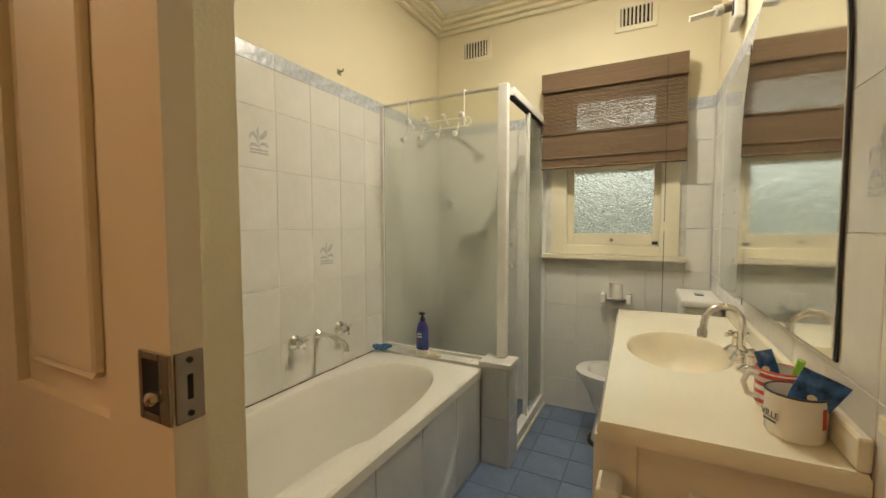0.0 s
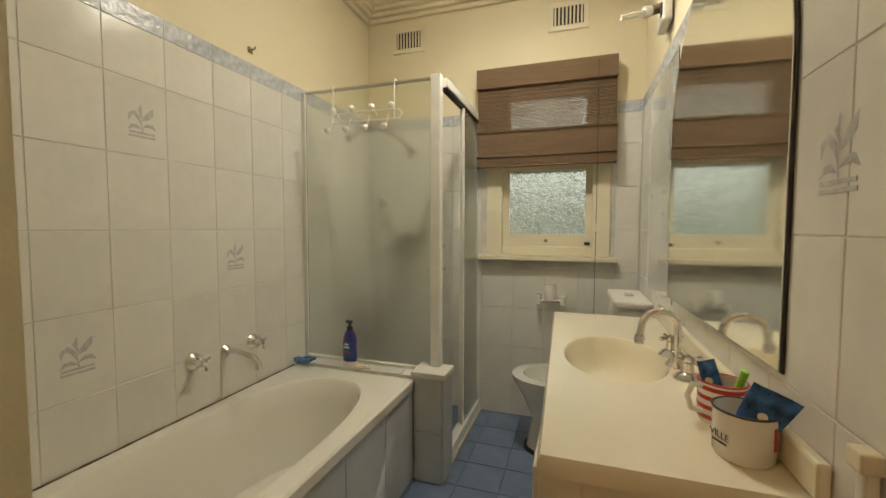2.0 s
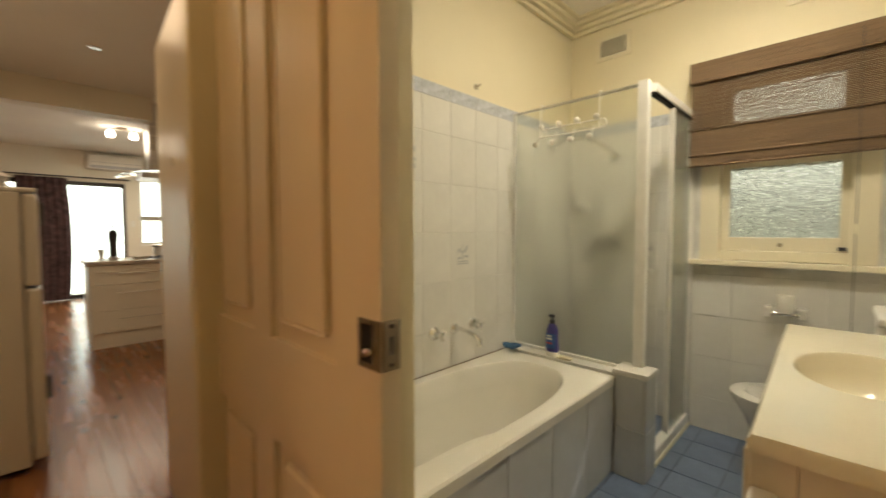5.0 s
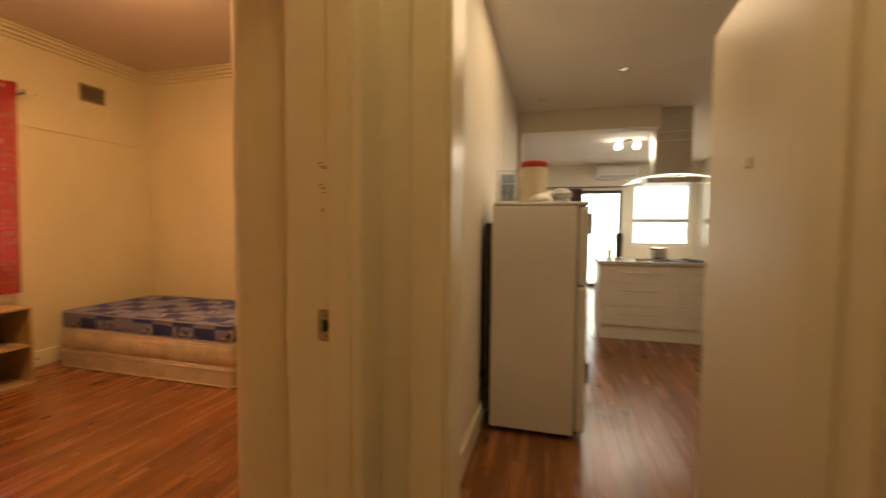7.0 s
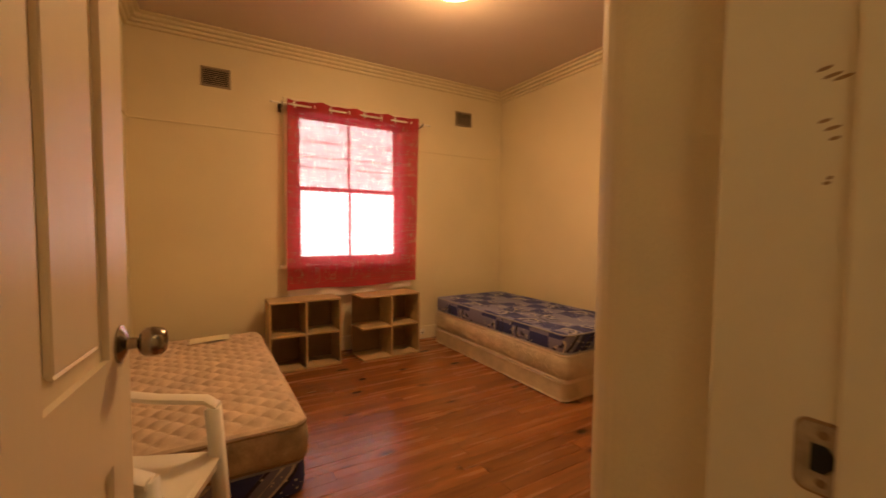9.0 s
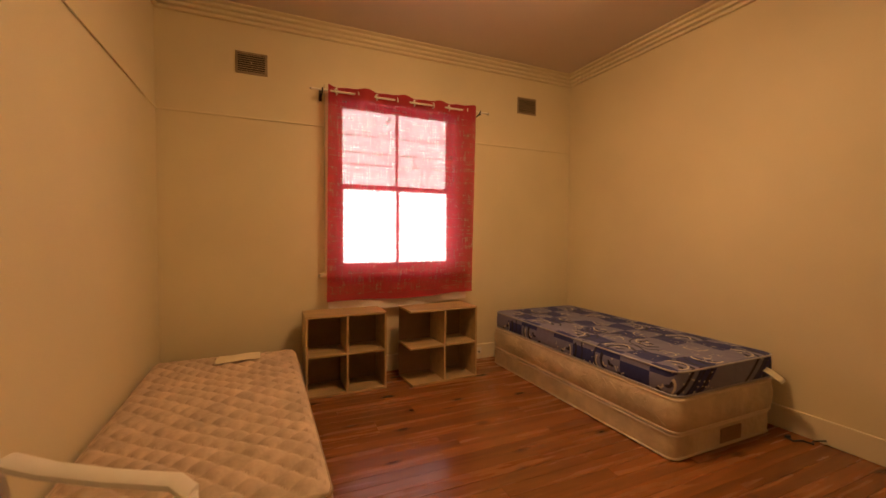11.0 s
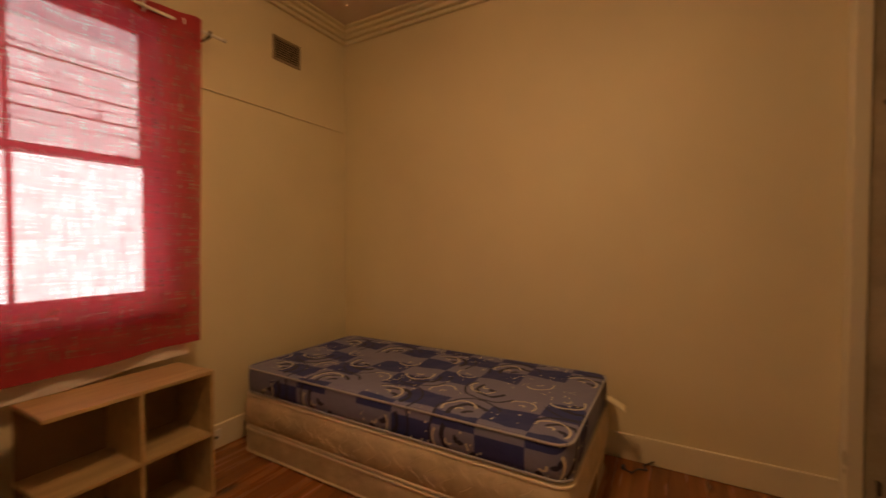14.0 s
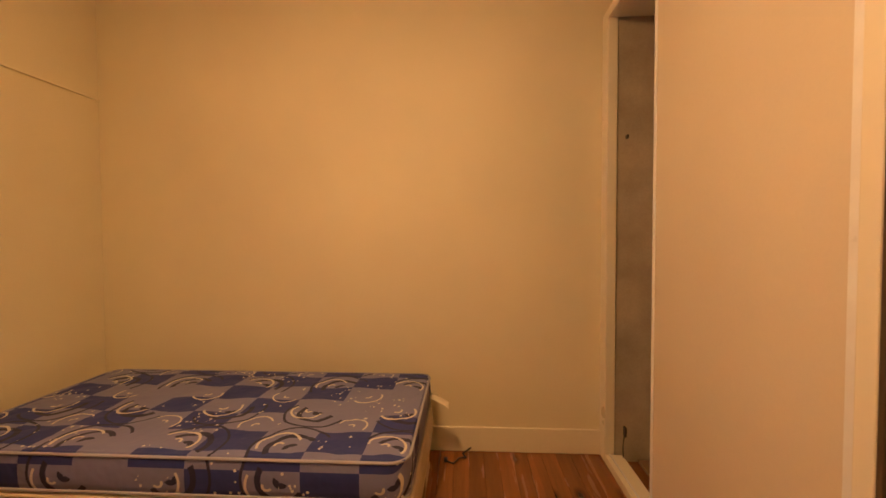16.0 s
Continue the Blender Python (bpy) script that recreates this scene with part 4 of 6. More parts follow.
sh.visible_shadow = False
part("finial", Build().lathe(0, 0, [(0.001, -0.150), (0.008, -0.147), (0.010, -0.138), (0.004, -0.131)], 16), M["steel"], cl)

# white moulded chair
ch = thing("plastic_chair", "white moulded plastic garden chair beside the door", "chair", (0.0, -1.90, 0), -112)
S = M["white_plastic"]
part("seat", Build().grid(18, 18, lambda u, v: ((u - 0.5) * 0.47, (v - 0.5) * 0.45, 0.425 + 0.012 * math.cos(math.pi * (u - 0.5)) * -1 + 0.02 * (v ** 6) - 0.03 * max(0, 0.12 - v) ** 0.8)).box(-0.225, 0.225, -0.215, 0.20, 0.365, 0.412, 0.012), S, ch)
for sx in (-1, 1):
    for sy, top in ((-1, 0.60), (1, 0.40)):
        x, y = sx * 0.215, sy * 0.20
        part("leg", Build().rings([[(x * (1.12 if z == 0 else 1) + dx * 0.022, y * (1.16 if z == 0 else 1) + dy * 0.022, z) for dx, dy in ((-1, -1), (1, -1), (1, 1), (-1, 1))] for z in (0, top)]), S, ch)
    arm = Build()
    path = [(sx * 0.225, -0.215, 0.60), (sx * 0.235, -0.17, 0.625), (sx * 0.24, 0.0, 0.635), (sx * 0.23, 0.13, 0.66), (sx * 0.20, 0.195, 0.70)]
    arm.rings([[(px + du * 0.028, py, pz + dv * 0.010) for du, dv in ((-1, -1), (-0.6, -1.6), (0.6, -1.6), (1, -1), (1, 0.4), (0.6, 1), (-0.6, 1), (-1, 0.4))] for px, py, pz in path])
    part("armrest", arm, S, ch)
part("backrest", Build().grid(18, 16, lambda u, v: ((u - 0.5) * (0.44 - 0.04 * v), 0.17 + 0.055 * v + 0.030 * (1 - (2 * u - 1) ** 2), 0.42 + 0.40 * v - 0.05 * (2 * u - 1) ** 2 * v)), S, ch)
for o in ch.children:
    if o.name.startswith("backrest"):
        md = o.modifiers.new("thick", "SOLIDIFY")
        md.thickness = 0.008

# built-in wardrobe
wd = thing("wardrobe", "cream built-in wardrobe with one sliding door partly open", "wardrobe", (0, 0, 0))
WY = -1.37
part("frame", Build().box(-3.498, -3.405, WY, WY + 0.055, 0, 2.52, 0.004), M["gloss_trim"], wd)
part("lining", Build().box(-3.498, -3.418, WY + 0.056, -0.876, 0, 2.52), M["shaded_lining"], wd, "cupboard lining toned brown for shade")
part("frame", Build().box(-1.966, -1.92, WY, -0.875, 0, 2.52, 0.004), M["gloss_trim"], wd)
# Added end board; the unlit wardrobe side is put into its near-black colour.
part("side_board", Build().box(-1.919, -1.906, WY + 0.002, -0.876, 0, 2.52, 0.002), M["end_shade"], wd, "end board coloured dark for shade")
part("head", Build().box(-3.405, -1.966, WY, -0.875, 2.47, 2.52, 0.004), M["gloss_trim"], wd)
part("bottom_track", Build().box(-3.405, -1.967, WY, -1.27, 0.0, 0.045, 0.004), M["gloss_trim"], wd)
part("track_rail", Build().box(-3.40, -1.967, WY + 0.025, WY + 0.031, 0.045, 0.053), M["frame_white"], wd)
part("back_panel", Build().box(-3.405, -1.967, -0.885, -0.876, 0.045, 2.47), M["shaded_lining"], wd)
part("infill", Build().box(-3.404, -1.967, -1.185, -0.886, 0.002, 0.02), M["shelf_back"], wd)
sd = part("sliding_door", Build().box(-2.86, -1.985, WY + 0.012, WY + 0.045, 0.055, 2.46, 0.003), M["wardrobe"], wd, "flat cream sliding panel")
part("edge_strip", Build().box(-2.866, -2.85, WY + 0.006, WY + 0.05, 0.055, 2.46, 0.002), M["frame_white"], sd)
part("edge_strip", Build().box(-1.992, -1.968, WY + 0.006, WY + 0.05, 0.055, 2.46, 0.002), M["frame_white"], sd)
sd2 = part("sliding_door", Build().box(-2.93, -2.05, WY + 0.062, WY + 0.090, 0.055, 2.46, 0.003), M["wardrobe"], wd, "inner cream sliding panel")
part("edge_strip", Build().box(-2.94, -2.92, WY + 0.056, WY + 0.095, 0.055, 2.46, 0.002), M["steel"], sd2)
part("latch", Build().box(-3.28, -3.25, WY + 0.052, WY + 0.062, 0.22, 0.27, 0.002).tube([(-3.27, WY + 0.056, 0.22), (-3.272, WY + 0.05, 0.16), (-3.275, WY + 0.054, 0.10)], 0.003, 6), M["dark_metal"], wd, "dark metal guide and hook")
part("catch", Build().box(-3.285, -3.262, WY + 0.052, WY + 0.062, 1.78, 1.80, 0.002), M["dark_metal"], wd)

# loose cable end by the skirting
single("cable", Build().tube([(-3.36, -2.26, 0.008), (-3.33, -2.22, 0.012), (-3.37, -2.19, 0.02), (-3.40, -2.15, 0.010), (-3.44, -2.17, 0.010), (-3.47, -2.12, 0.03)], 0.005, 8).box(-3.385, -3.355, -2.275, -2.255, 0.002, 0.02, 0.003), M["rubber"], "short black cable end on the floorboards", "cable")


# ---- things: bathroom ----
TX0, TX1, TY0, TY1, TZ = -1.0, -0.325, 0.72, 2.215, 0.490
tub = thing("bathtub", "white enamel built-in bathtub with a tiled front", "bathtub", (0, 0, 0))


def oval(cx, cy, a, c, z, p=2.6, n=48):
    out = []
    for i in range(n):
        th = 2 * math.pi * i / n
        cs, sn = math.cos(th), math.sin(th)
        out.append((cx + a * math.copysign(abs(cs) ** (2 / p), cs), cy + c * math.copysign(abs(sn) ** (2 / p), sn), z))
    return out


def square(x0, x1, y0, y1, z, n=48):
    cx, cy, out = (x0 + x1) / 2, (y0 + y1) / 2, []
    for i in range(n):
        th = 2 * math.pi * i / n
        cs, sn = math.cos(th), math.sin(th)
        k = 1 / max(abs(cs), abs(sn))
        out.append((cx + (x1 - x0) / 2 * cs * k, cy + (y1 - y0) / 2 * sn * k, z))
    return out


tcx, tcy = -0.672, 1.452
b = Build().rings([square(TX0, TX1, TY0, TY1, TZ - 0.045), square(TX0, TX1, TY0, TY1, TZ - 0.008), square(TX0 + 0.008, TX1 - 0.008, TY0 + 0.008, TY1 - 0.008, TZ),
                   oval(tcx, tcy, 0.272, 0.650, TZ), oval(tcx, tcy, 0.262, 0.640, TZ - 0.012), oval(tcx, tcy, 0.255, 0.620, TZ - 0.12), oval(tcx, tcy, 0.235, 0.575, TZ - 0.26),
                   oval(tcx, tcy, 0.20, 0.52, TZ - 0.345), oval(tcx, tcy, 0.14, 0.42, TZ - 0.368)], caps=False)
b.bm.faces.new([b.bm.verts.new(p) for p in oval(tcx, tcy, 0.14, 0.42, TZ - 0.368)])
part("basin", b, M["enamel"], tub)
part("drain", Build().lathe(tcx, tcy + 0.36, [(0.001, TZ - 0.362), (0.03, TZ - 0.362), (0.033, TZ - 0.368)], 20), M["chrome"], tub)
part("apron", Build().box(TX1 - 0.05, TX1 - 0.013, TY0, TY1, 0, TZ - 0.046), M["grout"], tub)
for k in range(5):
    y0 = TY0 + 0.005 + k * 0.30
    y1 = min(y0 + 0.297, TY1)
    part("tile", Build().box(TX1 - 0.013, TX1 - 0.006, y0, y1, 0.003, TZ - 0.048, 0.0012, 1), M["tile_grey"], tub)

part("sealant", Build().tube([(-0.9965 + 0.0008 * math.sin(k * 1.7), TY0 + 0.01 + (TY1 - TY0 - 0.02) * k / 40, TZ + 0.001) for k in range(41)], [0.0028 + 0.0012 * math.sin(k * 2.3) for k in range(41)], 6), M["mould"], tub, "stained sealant line")

nib = thing("tiled_ledge", "white tiled ledge wall between bath and shower", "ledge", (0, 0, 0))
tagged(nib, kind="structure")
part("core", Build().box(-0.318, -0.181, 2.208, 2.345, 0, 0.505).box(-1.0, -0.318, 2.218, 2.345, 0, 0.495), M["grout"], nib)
for z0, z1 in ((0.003, 0.245), (0.249, 0.502)):
    part("tile", Build().box(-0.316, -0.183, 2.200, 2.2075, z0, z1, 0.0012, 1), M["tile_grey"], nib)
    part("tile", Build().box(-0.1805, -0.173, 2.202, 2.342, z0, z1, 0.0012, 1), M["tile_grey"], nib)
for k in range(4):
    part("tile", Build().box(-0.998 + k * 0.2, -0.802 + k * 0.2, 2.216, 2.29, 0.496, 0.503, 0.0012, 1), M["tile"], nib)
part("cap_tile", Build().box(-0.335, -0.165, 2.193, 2.345, 0.5055, 0.532, 0.004), M["tile"], nib)

# shower enclosure
SY, SX = 2.30, -0.215
se = thing("shower_screen", "white framed shower screen with frosted glass", "shower screen", (0, 0, 0))
W = M["frame_white"]
part("post", Build().box(SX - 0.056, SX - 0.006, SY - 0.012, SY + 0.030, 0.533, 1.935, 0.004), W, se)
part("wall_channel", Build().box(-1.0, -0.978, SY - 0.010, SY + 0.014, 0.505, 1.92, 0.002), W, se)
part("bottom_rail", Build().box(-0.978, SX - 0.056, SY - 0.010, SY + 0.014, 0.504, 0.522, 0.002), W, se)
part("top_rail", Build().box(-0.978, SX - 0.056, SY - 0.006, SY + 0.010, 1.91, 1.924, 0.002), M["steel"], se)
g = part("glass_panel", Build().box(-0.977, SX - 0.057, SY - 0.001, SY + 0.005, 0.523, 1.909), M["frosted"], se, "frosted grey-green glass panel")
g.visible_shadow = False
part("head_track", Build().box(SX - 0.02, SX + 0.018, SY + 0.031, 3.044, 1.88, 1.922, 0.003), W, se)
# Near-black strip that paints in the shadow below the head track.
part("track_shadow", Build().box(SX - 0.016, SX + 0.012, SY + 0.034, 3.04, 1.868, 1.88), M["dark_slot"], se)
part("sill_track", Build().box(SX - 0.03, SX + 0.022, SY + 0.046, 3.044, 0.0, 0.075, 0.004), W, se)
part("jamb", Build().box(SX - 0.02, SX + 0.018, 3.018, 3.044, 0.076, 1.88, 0.003), W, se)
for y0, y1, dx in ((2.64, 3.015, 0.006), (2.66, 3.00, -0.014)):
    dr = part("sliding_door", Build().box(SX + dx - 0.006, SX + dx + 0.006, y0, y0 + 0.022, 0.08, 1.87, 0.002).box(SX + dx - 0.006, SX + dx + 0.006, y1 - 0.022, y1, 0.08, 1.87, 0.002), W, se)
    gp = part("glass_panel", Build().box(SX + dx - 0.002, SX + dx + 0.002, y0 + 0.022, y1 - 0.022, 0.08, 1.87), M["frosted"], dr)
    gp.visible_shadow = False
part("threshold", Build().box(SX - 0.03, SX + 0.03, 2.345, 3.044, 0.0, 0.02, 0.003), M["paper"], se, "stained cream threshold strip")

# fittings inside the shower
rose = thing("shower_rose", "chrome shower arm and rose on the tiled wall", "shower", (0, 0, 0))
part("flange", Build().lathe(0, 0, [(0.03, 0), (0.03, 0.006), (0.012, 0.012)], 20).spin(pose(-1.0, 2.75, 1.78, 0, 90, 0)), M["chrome"], rose)
part("arm", Build().tube([(-1.0, 2.75, 1.78), (-0.88, 2.75, 1.83), (-0.74, 2.75, 1.81), (-0.63, 2.75, 1.74), (-0.575, 2.75, 1.68)], 0.010, 12), M["chrome"], rose)
part("head", Build().lathe(0, 0, [(0.012, 0.05), (0.02, 0.03), (0.042, 0.006), (0.042, 0), (0.001, 0)], 24).spin(pose(-0.555, 2.75, 1.645, 0, -25, 0)), M["chrome"], rose)
tp = thing("shower_tap", "chrome cross-handle shower tap", "tap", (-0.90, 3.044, 1.38), -90)
part("flange", Build().lathe(0, 0, [(0.032, 0), (0.032, 0.004), (0.015, 0.018), (0.012, 0.035)], 20).spin(pose(0, 0, 0, 0, 90, 0)), M["chrome"], tp)
part("handle", Build().tube([(0.045, -0.035, 0), (0.045, 0.035, 0)], 0.007, 10).tube([(0.045, 0, -0.035), (0.045, 0, 0.035)], 0.007, 10), M["chrome"], tp)
sp = thing("soap_shelf", "white ceramic corner soap shelf in the shower", "soap shelf", (-0.716, 3.043, 1.165))
part("dish", Build().box(-0.085, 0.085, -0.105, 0, -0.012, 0.008, 0.006), M["porcelain"], sp)
part("lip", Build().box(-0.085, 0.085, -0.110, -0.098, 0.008, 0.028, 0.004), M["porcelain"], sp)
for z in (1.124, 1.012):
    part("pull_knob", Build().lathe(0, 0, [(0.006, 0), (0.006, 0.008), (0.012, 0.012), (0.012, 0.018), (0.003, 0.021)], 16).spin(pose(SX - 0.005, 2.325, z, 0, 90, 0)), M["steel"], se, "small round metal knob")

# hook rack over the glass
hk = thing("hook_rack", "white wire over-door hook rack with round knobs", "hook rack", (0, SY - 0.012, 0))
Z0 = 1.742
part("rail", Build().tube([(-0.80, -0.008, Z0), (-0.43, -0.008, Z0)], 0.0035, 8).tube([(-0.80, -0.008, Z0 + 0.045), (-0.43, -0.008, Z0 + 0.045)], 0.0035, 8).tube([(-0.43, -0.008, Z0), (-0.412, -0.008, Z0 + 0.022), (-0.43, -0.008, Z0 + 0.045)], 0.0035, 8), S, hk)
for x in (-0.80, -0.455):
    part("hanger", Build().tube([(x, -0.006, Z0), (x, -0.006, 1.915), (x, -0.004, 1.930), (x, 0.012, 1.934), (x, 0.028, 1.930), (x, 0.028, 1.895)], 0.004, 8), S, hk)
for k in range(4):
    x = -0.80 + 0.105 * k
    for dz, out, dx in ((-0.045, 0.045, 0.0), (0.045, 0.06, 0.045)):
        h = part("hook", Build().tube([(x + dx, -0.008, Z0 + 0.02), (x + dx, -0.02 - out * 0.3, Z0 + dz * 0.8), (x + dx, -0.012 - out, Z0 + dz * 0.7), (x + dx, -0.012 - out, Z0 + dz)], 0.003, 8), S, hk)
        part("knob", Build().lathe(0, 0, [(0.001, 0.016), (0.009, 0.013), (0.0155, 0.004), (0.0155, -0.004), (0.009, -0.013), (0.001, -0.016)], 16).spin(pose(x + dx, -0.012 - out, Z0 + dz)), S, h)

wh = thing("wall_hook", "small tarnished metal hook on the cream wall", "hook", (-1.012, 1.955, 2.005))
part("plate", Build().box(0, 0.004, -0.014, 0.014, -0.012, 0.016, 0.002), M["brown_vent"], wh)
part("prong", Build().tube([(0.004, 0, 0.004), (0.026, 0, 0.002), (0.032, 0, 0.014)], 0.004, 8), M["brown_vent"], wh)


def cross_tap(name, label, place, spin, group):
    t = thing(name, label, "tap", place, 0, group)
    m = pose(0, 0, 0, *spin)
    part("flange", Build().lathe(0, 0, [(0.034, 0), (0.034, 0.003), (0.024, 0.014), (0.013, 0.02), (0.012, 0.042), (0.016, 0.046), (0.016, 0.056), (0.006, 0.06)], 24).spin(m), M["chrome"], t)
    h = Build().tube([(-0.033, 0, 0.051), (-0.020, 0, 0.051), (0.020, 0, 0.051), (0.033, 0, 0.051)], [0.0075, 0.0045, 0.0045, 0.0075], 10)
    h.tube([(0, -0.033, 0.051), (0, -0.020, 0.051), (0, 0.020, 0.051), (0, 0.033, 0.051)], [0.0075, 0.0045, 0.0045, 0.0075], 10)
    part("cross_handle", h.spin(m @ pose(0, 0, 0, 0, 0, 22)), M["chrome"], t)
    return t


for y, z in ((1.615, 0.690), (1.915, 0.690)):
    cross_tap("bath_tap", "chrome cross-handle wall tap over the bath", (-0.9995, y, z), (0, 90, 0), "bath taps")
bs = thing("bath_spout", "curved chrome bath spout on the tiled wall", "spout", (-0.9995, 1.765, 0.690))
part("flange", Build().lathe(0, 0, [(0.026, 0), (0.026, 0.004), (0.014, 0.016)], 20).spin(pose(0, 0, 0, 0, 90, 0)), M["chrome"], bs)
part("spout", Build().tube([(0, 0, 0), (0.04, 0, 0.006), (0.10, 0, 0.0), (0.15, 0, -0.014), (0.172, 0, -0.032), (0.176, 0, -0.058)], [0.012, 0.012, 0.0115, 0.0115, 0.012, 0.014], 14), M["chrome"], bs)

# bottle, cloth and soap dish on the ledge
bo = thing("spray_bottle", "purple-blue plastic cleaning bottle with a pump", "bottle", (-0.69, 2.243, 0.503), -8)
bo.scale = (1.08, 1.1, 1.2)
part("body", Build().lathe(0, 0, [(0.030, 0), (0.036, 0.006), (0.038, 0.05), (0.034, 0.09), (0.036, 0.12), (0.024, 0.148), (0.014, 0.155)], 24, 1.0, 0.62), M["navy_plastic"], bo)
part("base_band", Build().lathe(0, 0, [(0.0355, 0.0), (0.0385, 0.004), (0.0388, 0.022), (0.0385, 0.024)], 24, 1.0, 0.62), M["white_plastic"], bo, "white lower band")
lb = part("label", Build().grid(10, 4, lambda u, v: (0.0382 * math.cos(radians(-145 + 110 * u)), 0.0242 * math.sin(radians(-145 + 110 * u)), 0.04 + 0.07 * v)), M["blue_label"], bo)
for z, w, m in ((0.082, 0.030, "white_plastic"), (0.062, 0.034, "red"), (0.095, 0.022, "white_plastic")):
    part("print_bar", Build().box(-w / 2, w / 2, -0.0262, -0.0246, z, z + 0.007), M[m], bo)
part("pump", Build().lathe(0, 0, [(0.014, 0.155), (0.014, 0.170), (0.007, 0.172), (0.006, 0.184)], 16).box(-0.020, 0.012, -0.008, 0.008, 0.184, 0.196, 0.003), M["ink"], bo)
cb = Build()
for k in range(9):
    a = k * 2.399
    cb.tube([(0.05 * math.cos(a + s * 0.8) * (0.35 + 0.09 * s), 0.030 * math.sin(a + s * 0.9) * (0.4 + 0.09 * s), 0.012 + 0.018 * abs(math.sin(s * 1.1 + a))) for s in range(8)], [0.006, 0.010, 0.011, 0.010, 0.011, 0.009, 0.010, 0.005], 8)
single("cleaning_cloth", cb, M["blue_cloth"], "crumpled blue mesh cleaning cloth on the bath ledge", "cloth", pose(-0.93, 2.195, 0.502))
sdh = thing("soap_dish", "small clear soap dish with a sliver of soap", "soap dish", (-0.615, 2.24, 0.503))
part("dish", Build().lathe(0, 0, [(0.040, 0), (0.050, 0.010), (0.046, 0.010), (0.038, 0.004), (0.001, 0.004)], 24, 1, 0.6), M["paper"], sdh)
part("soap", Build().box(-0.025, 0.022, -0.012, 0.012, 0.004, 0.013, 0.004), M["basin_cream"], sdh)

# vanity
VX0, VX1, VY0, VY1, VZ = 0.307, 0.739, 1.135, 2.341, 0.833
va = thing("vanity_cabinet", "cream bathroom vanity cabinet", "cabinet", (0, 0, 0))
part("body", Build().box(VX0 + 0.045, VX1, VY0 + 0.035, VY1 - 0.02, 0.10, VZ - 0.15), M["cabinet_cream"], va)
for x0, x1, y0, y1 in ((VX0 + 0.045, VX0 + 0.061, VY0 + 0.035, VY1 - 0.02), (VX1 - 0.016, VX1, VY0 + 0.035, VY1 - 0.02), (VX0 + 0.061, VX1 - 0.016, VY0 + 0.035, VY0 + 0.051), (VX0 + 0.061, VX1 - 0.016, VY1 - 0.036, VY1 - 0.02)):
    part("top_rail", Build().box(x0, x1, y0, y1, VZ - 0.15, VZ - 0.035), M["cabinet_cream"], va)
part("kickboard", Build().box(VX0 + 0.10, VX1, VY0 + 0.05, VY1 - 0.03, 0.0, 0.10), M["cabinet_cream"], va)
part("corner_trim", Build().box(VX0 + 0.040, VX0 + 0.11, VY0 + 0.028, VY0 + 0.035, 0.10, VZ - 0.036, 0.002), M["cabinet_cream"], va)
for k in range(3):
    y0 = VY0 + 0.05 + k * 0.375
    d = part("door", Build().box(VX0 + 0.027, VX0 + 0.045, y0, y0 + 0.368, 0.12, VZ - 0.05, 0.003), M["cabinet_cream"], va)
    part("handle", Build().lathe(0, 0, [(0.006, 0), (0.006, 0.012), (0.015, 0.016), (0.013, 0.026), (0.001, 0.028)], 16).spin(pose(VX0 + 0.027, y0 + 0.33, 0.62, 0, -90, 0)), M["white_plastic"], d)
vt = thing("washbasin", "cream moulded washbasin top with an oval bowl", "washbasin", (0, 0, 0))
bcx, bcy = 0.512, 1.745
b = Build().rings([square(VX0, VX1 - 0.001, VY0, VY1, VZ - 0.034), square(VX0 - 0.002, VX1 - 0.001, VY0 - 0.002, VY1 + 0.002, VZ - 0.010), square(VX0 + 0.004, VX1 - 0.004, VY0 + 0.004, VY1 - 0.004, VZ), oval(bcx, bcy, 0.143, 0.224, VZ, 2.0), oval(bcx, bcy, 0.140, 0.220, VZ - 0.004, 2.0)], caps=False)
for v in b.bm.verts:
    if v.co.x < VX0 + 0.012:
        v.co.x += 0.040 * (VY1 - v.co.y) / (VY1 - VY0)
part("slab", b, M["marble_cream"], vt)
b = Build().rings([oval(bcx, bcy, 0.140, 0.220, VZ - 0.004, 2.0), oval(bcx, bcy, 0.135, 0.213, VZ - 0.015, 2.0), oval(bcx, bcy, 0.126, 0.200, VZ - 0.045, 2.0), oval(bcx, bcy, 0.104, 0.170, VZ - 0.095, 2.0), oval(bcx, bcy, 0.06, 0.11, VZ - 0.122, 2.0), oval(bcx, bcy, 0.012, 0.015, VZ - 0.128, 2.0)], caps=False)
part("bowl", b, M["basin_cream"], vt, "warm cream oval bowl")
part("waste", Build().lathe(bcx, bcy, [(0.001, VZ - 0.120), (0.020, VZ - 0.120), (0.023, VZ - 0.127)], 20), M["chrome"], vt)
part("upstand", Build().box(VX1 - 0.020, VX1, VY0, VY1, VZ + 0.001, VZ + 0.058, 0.006), M["marble_cream"], vt)
for y in (1.60, 1.80):
    cross_tap("basin_tap", "chrome cross-handle basin tap", (0.672, y, VZ), (0, 0, 0), "basin taps")
gs = thing("basin_spout", "tall chrome gooseneck basin spout", "spout", (0.668, 1.70, VZ), 12)
part("flange", Build().lathe(0, 0, [(0.030, 0), (0.030, 0.004), (0.018, 0.02), (0.013, 0.032)], 24), M["chrome"], gs)
part("neck", Build().tube([(0, 0, 0.02), (0, 0, 0.104)] + [(-0.048 + 0.048 * math.cos(radians(a)), 0, 0.104 + 0.048 * math.sin(radians(a))) for a in range(15, 181, 15)] + [(-0.100, 0, 0.080)], 0.0092, 14), M["chrome"], gs)
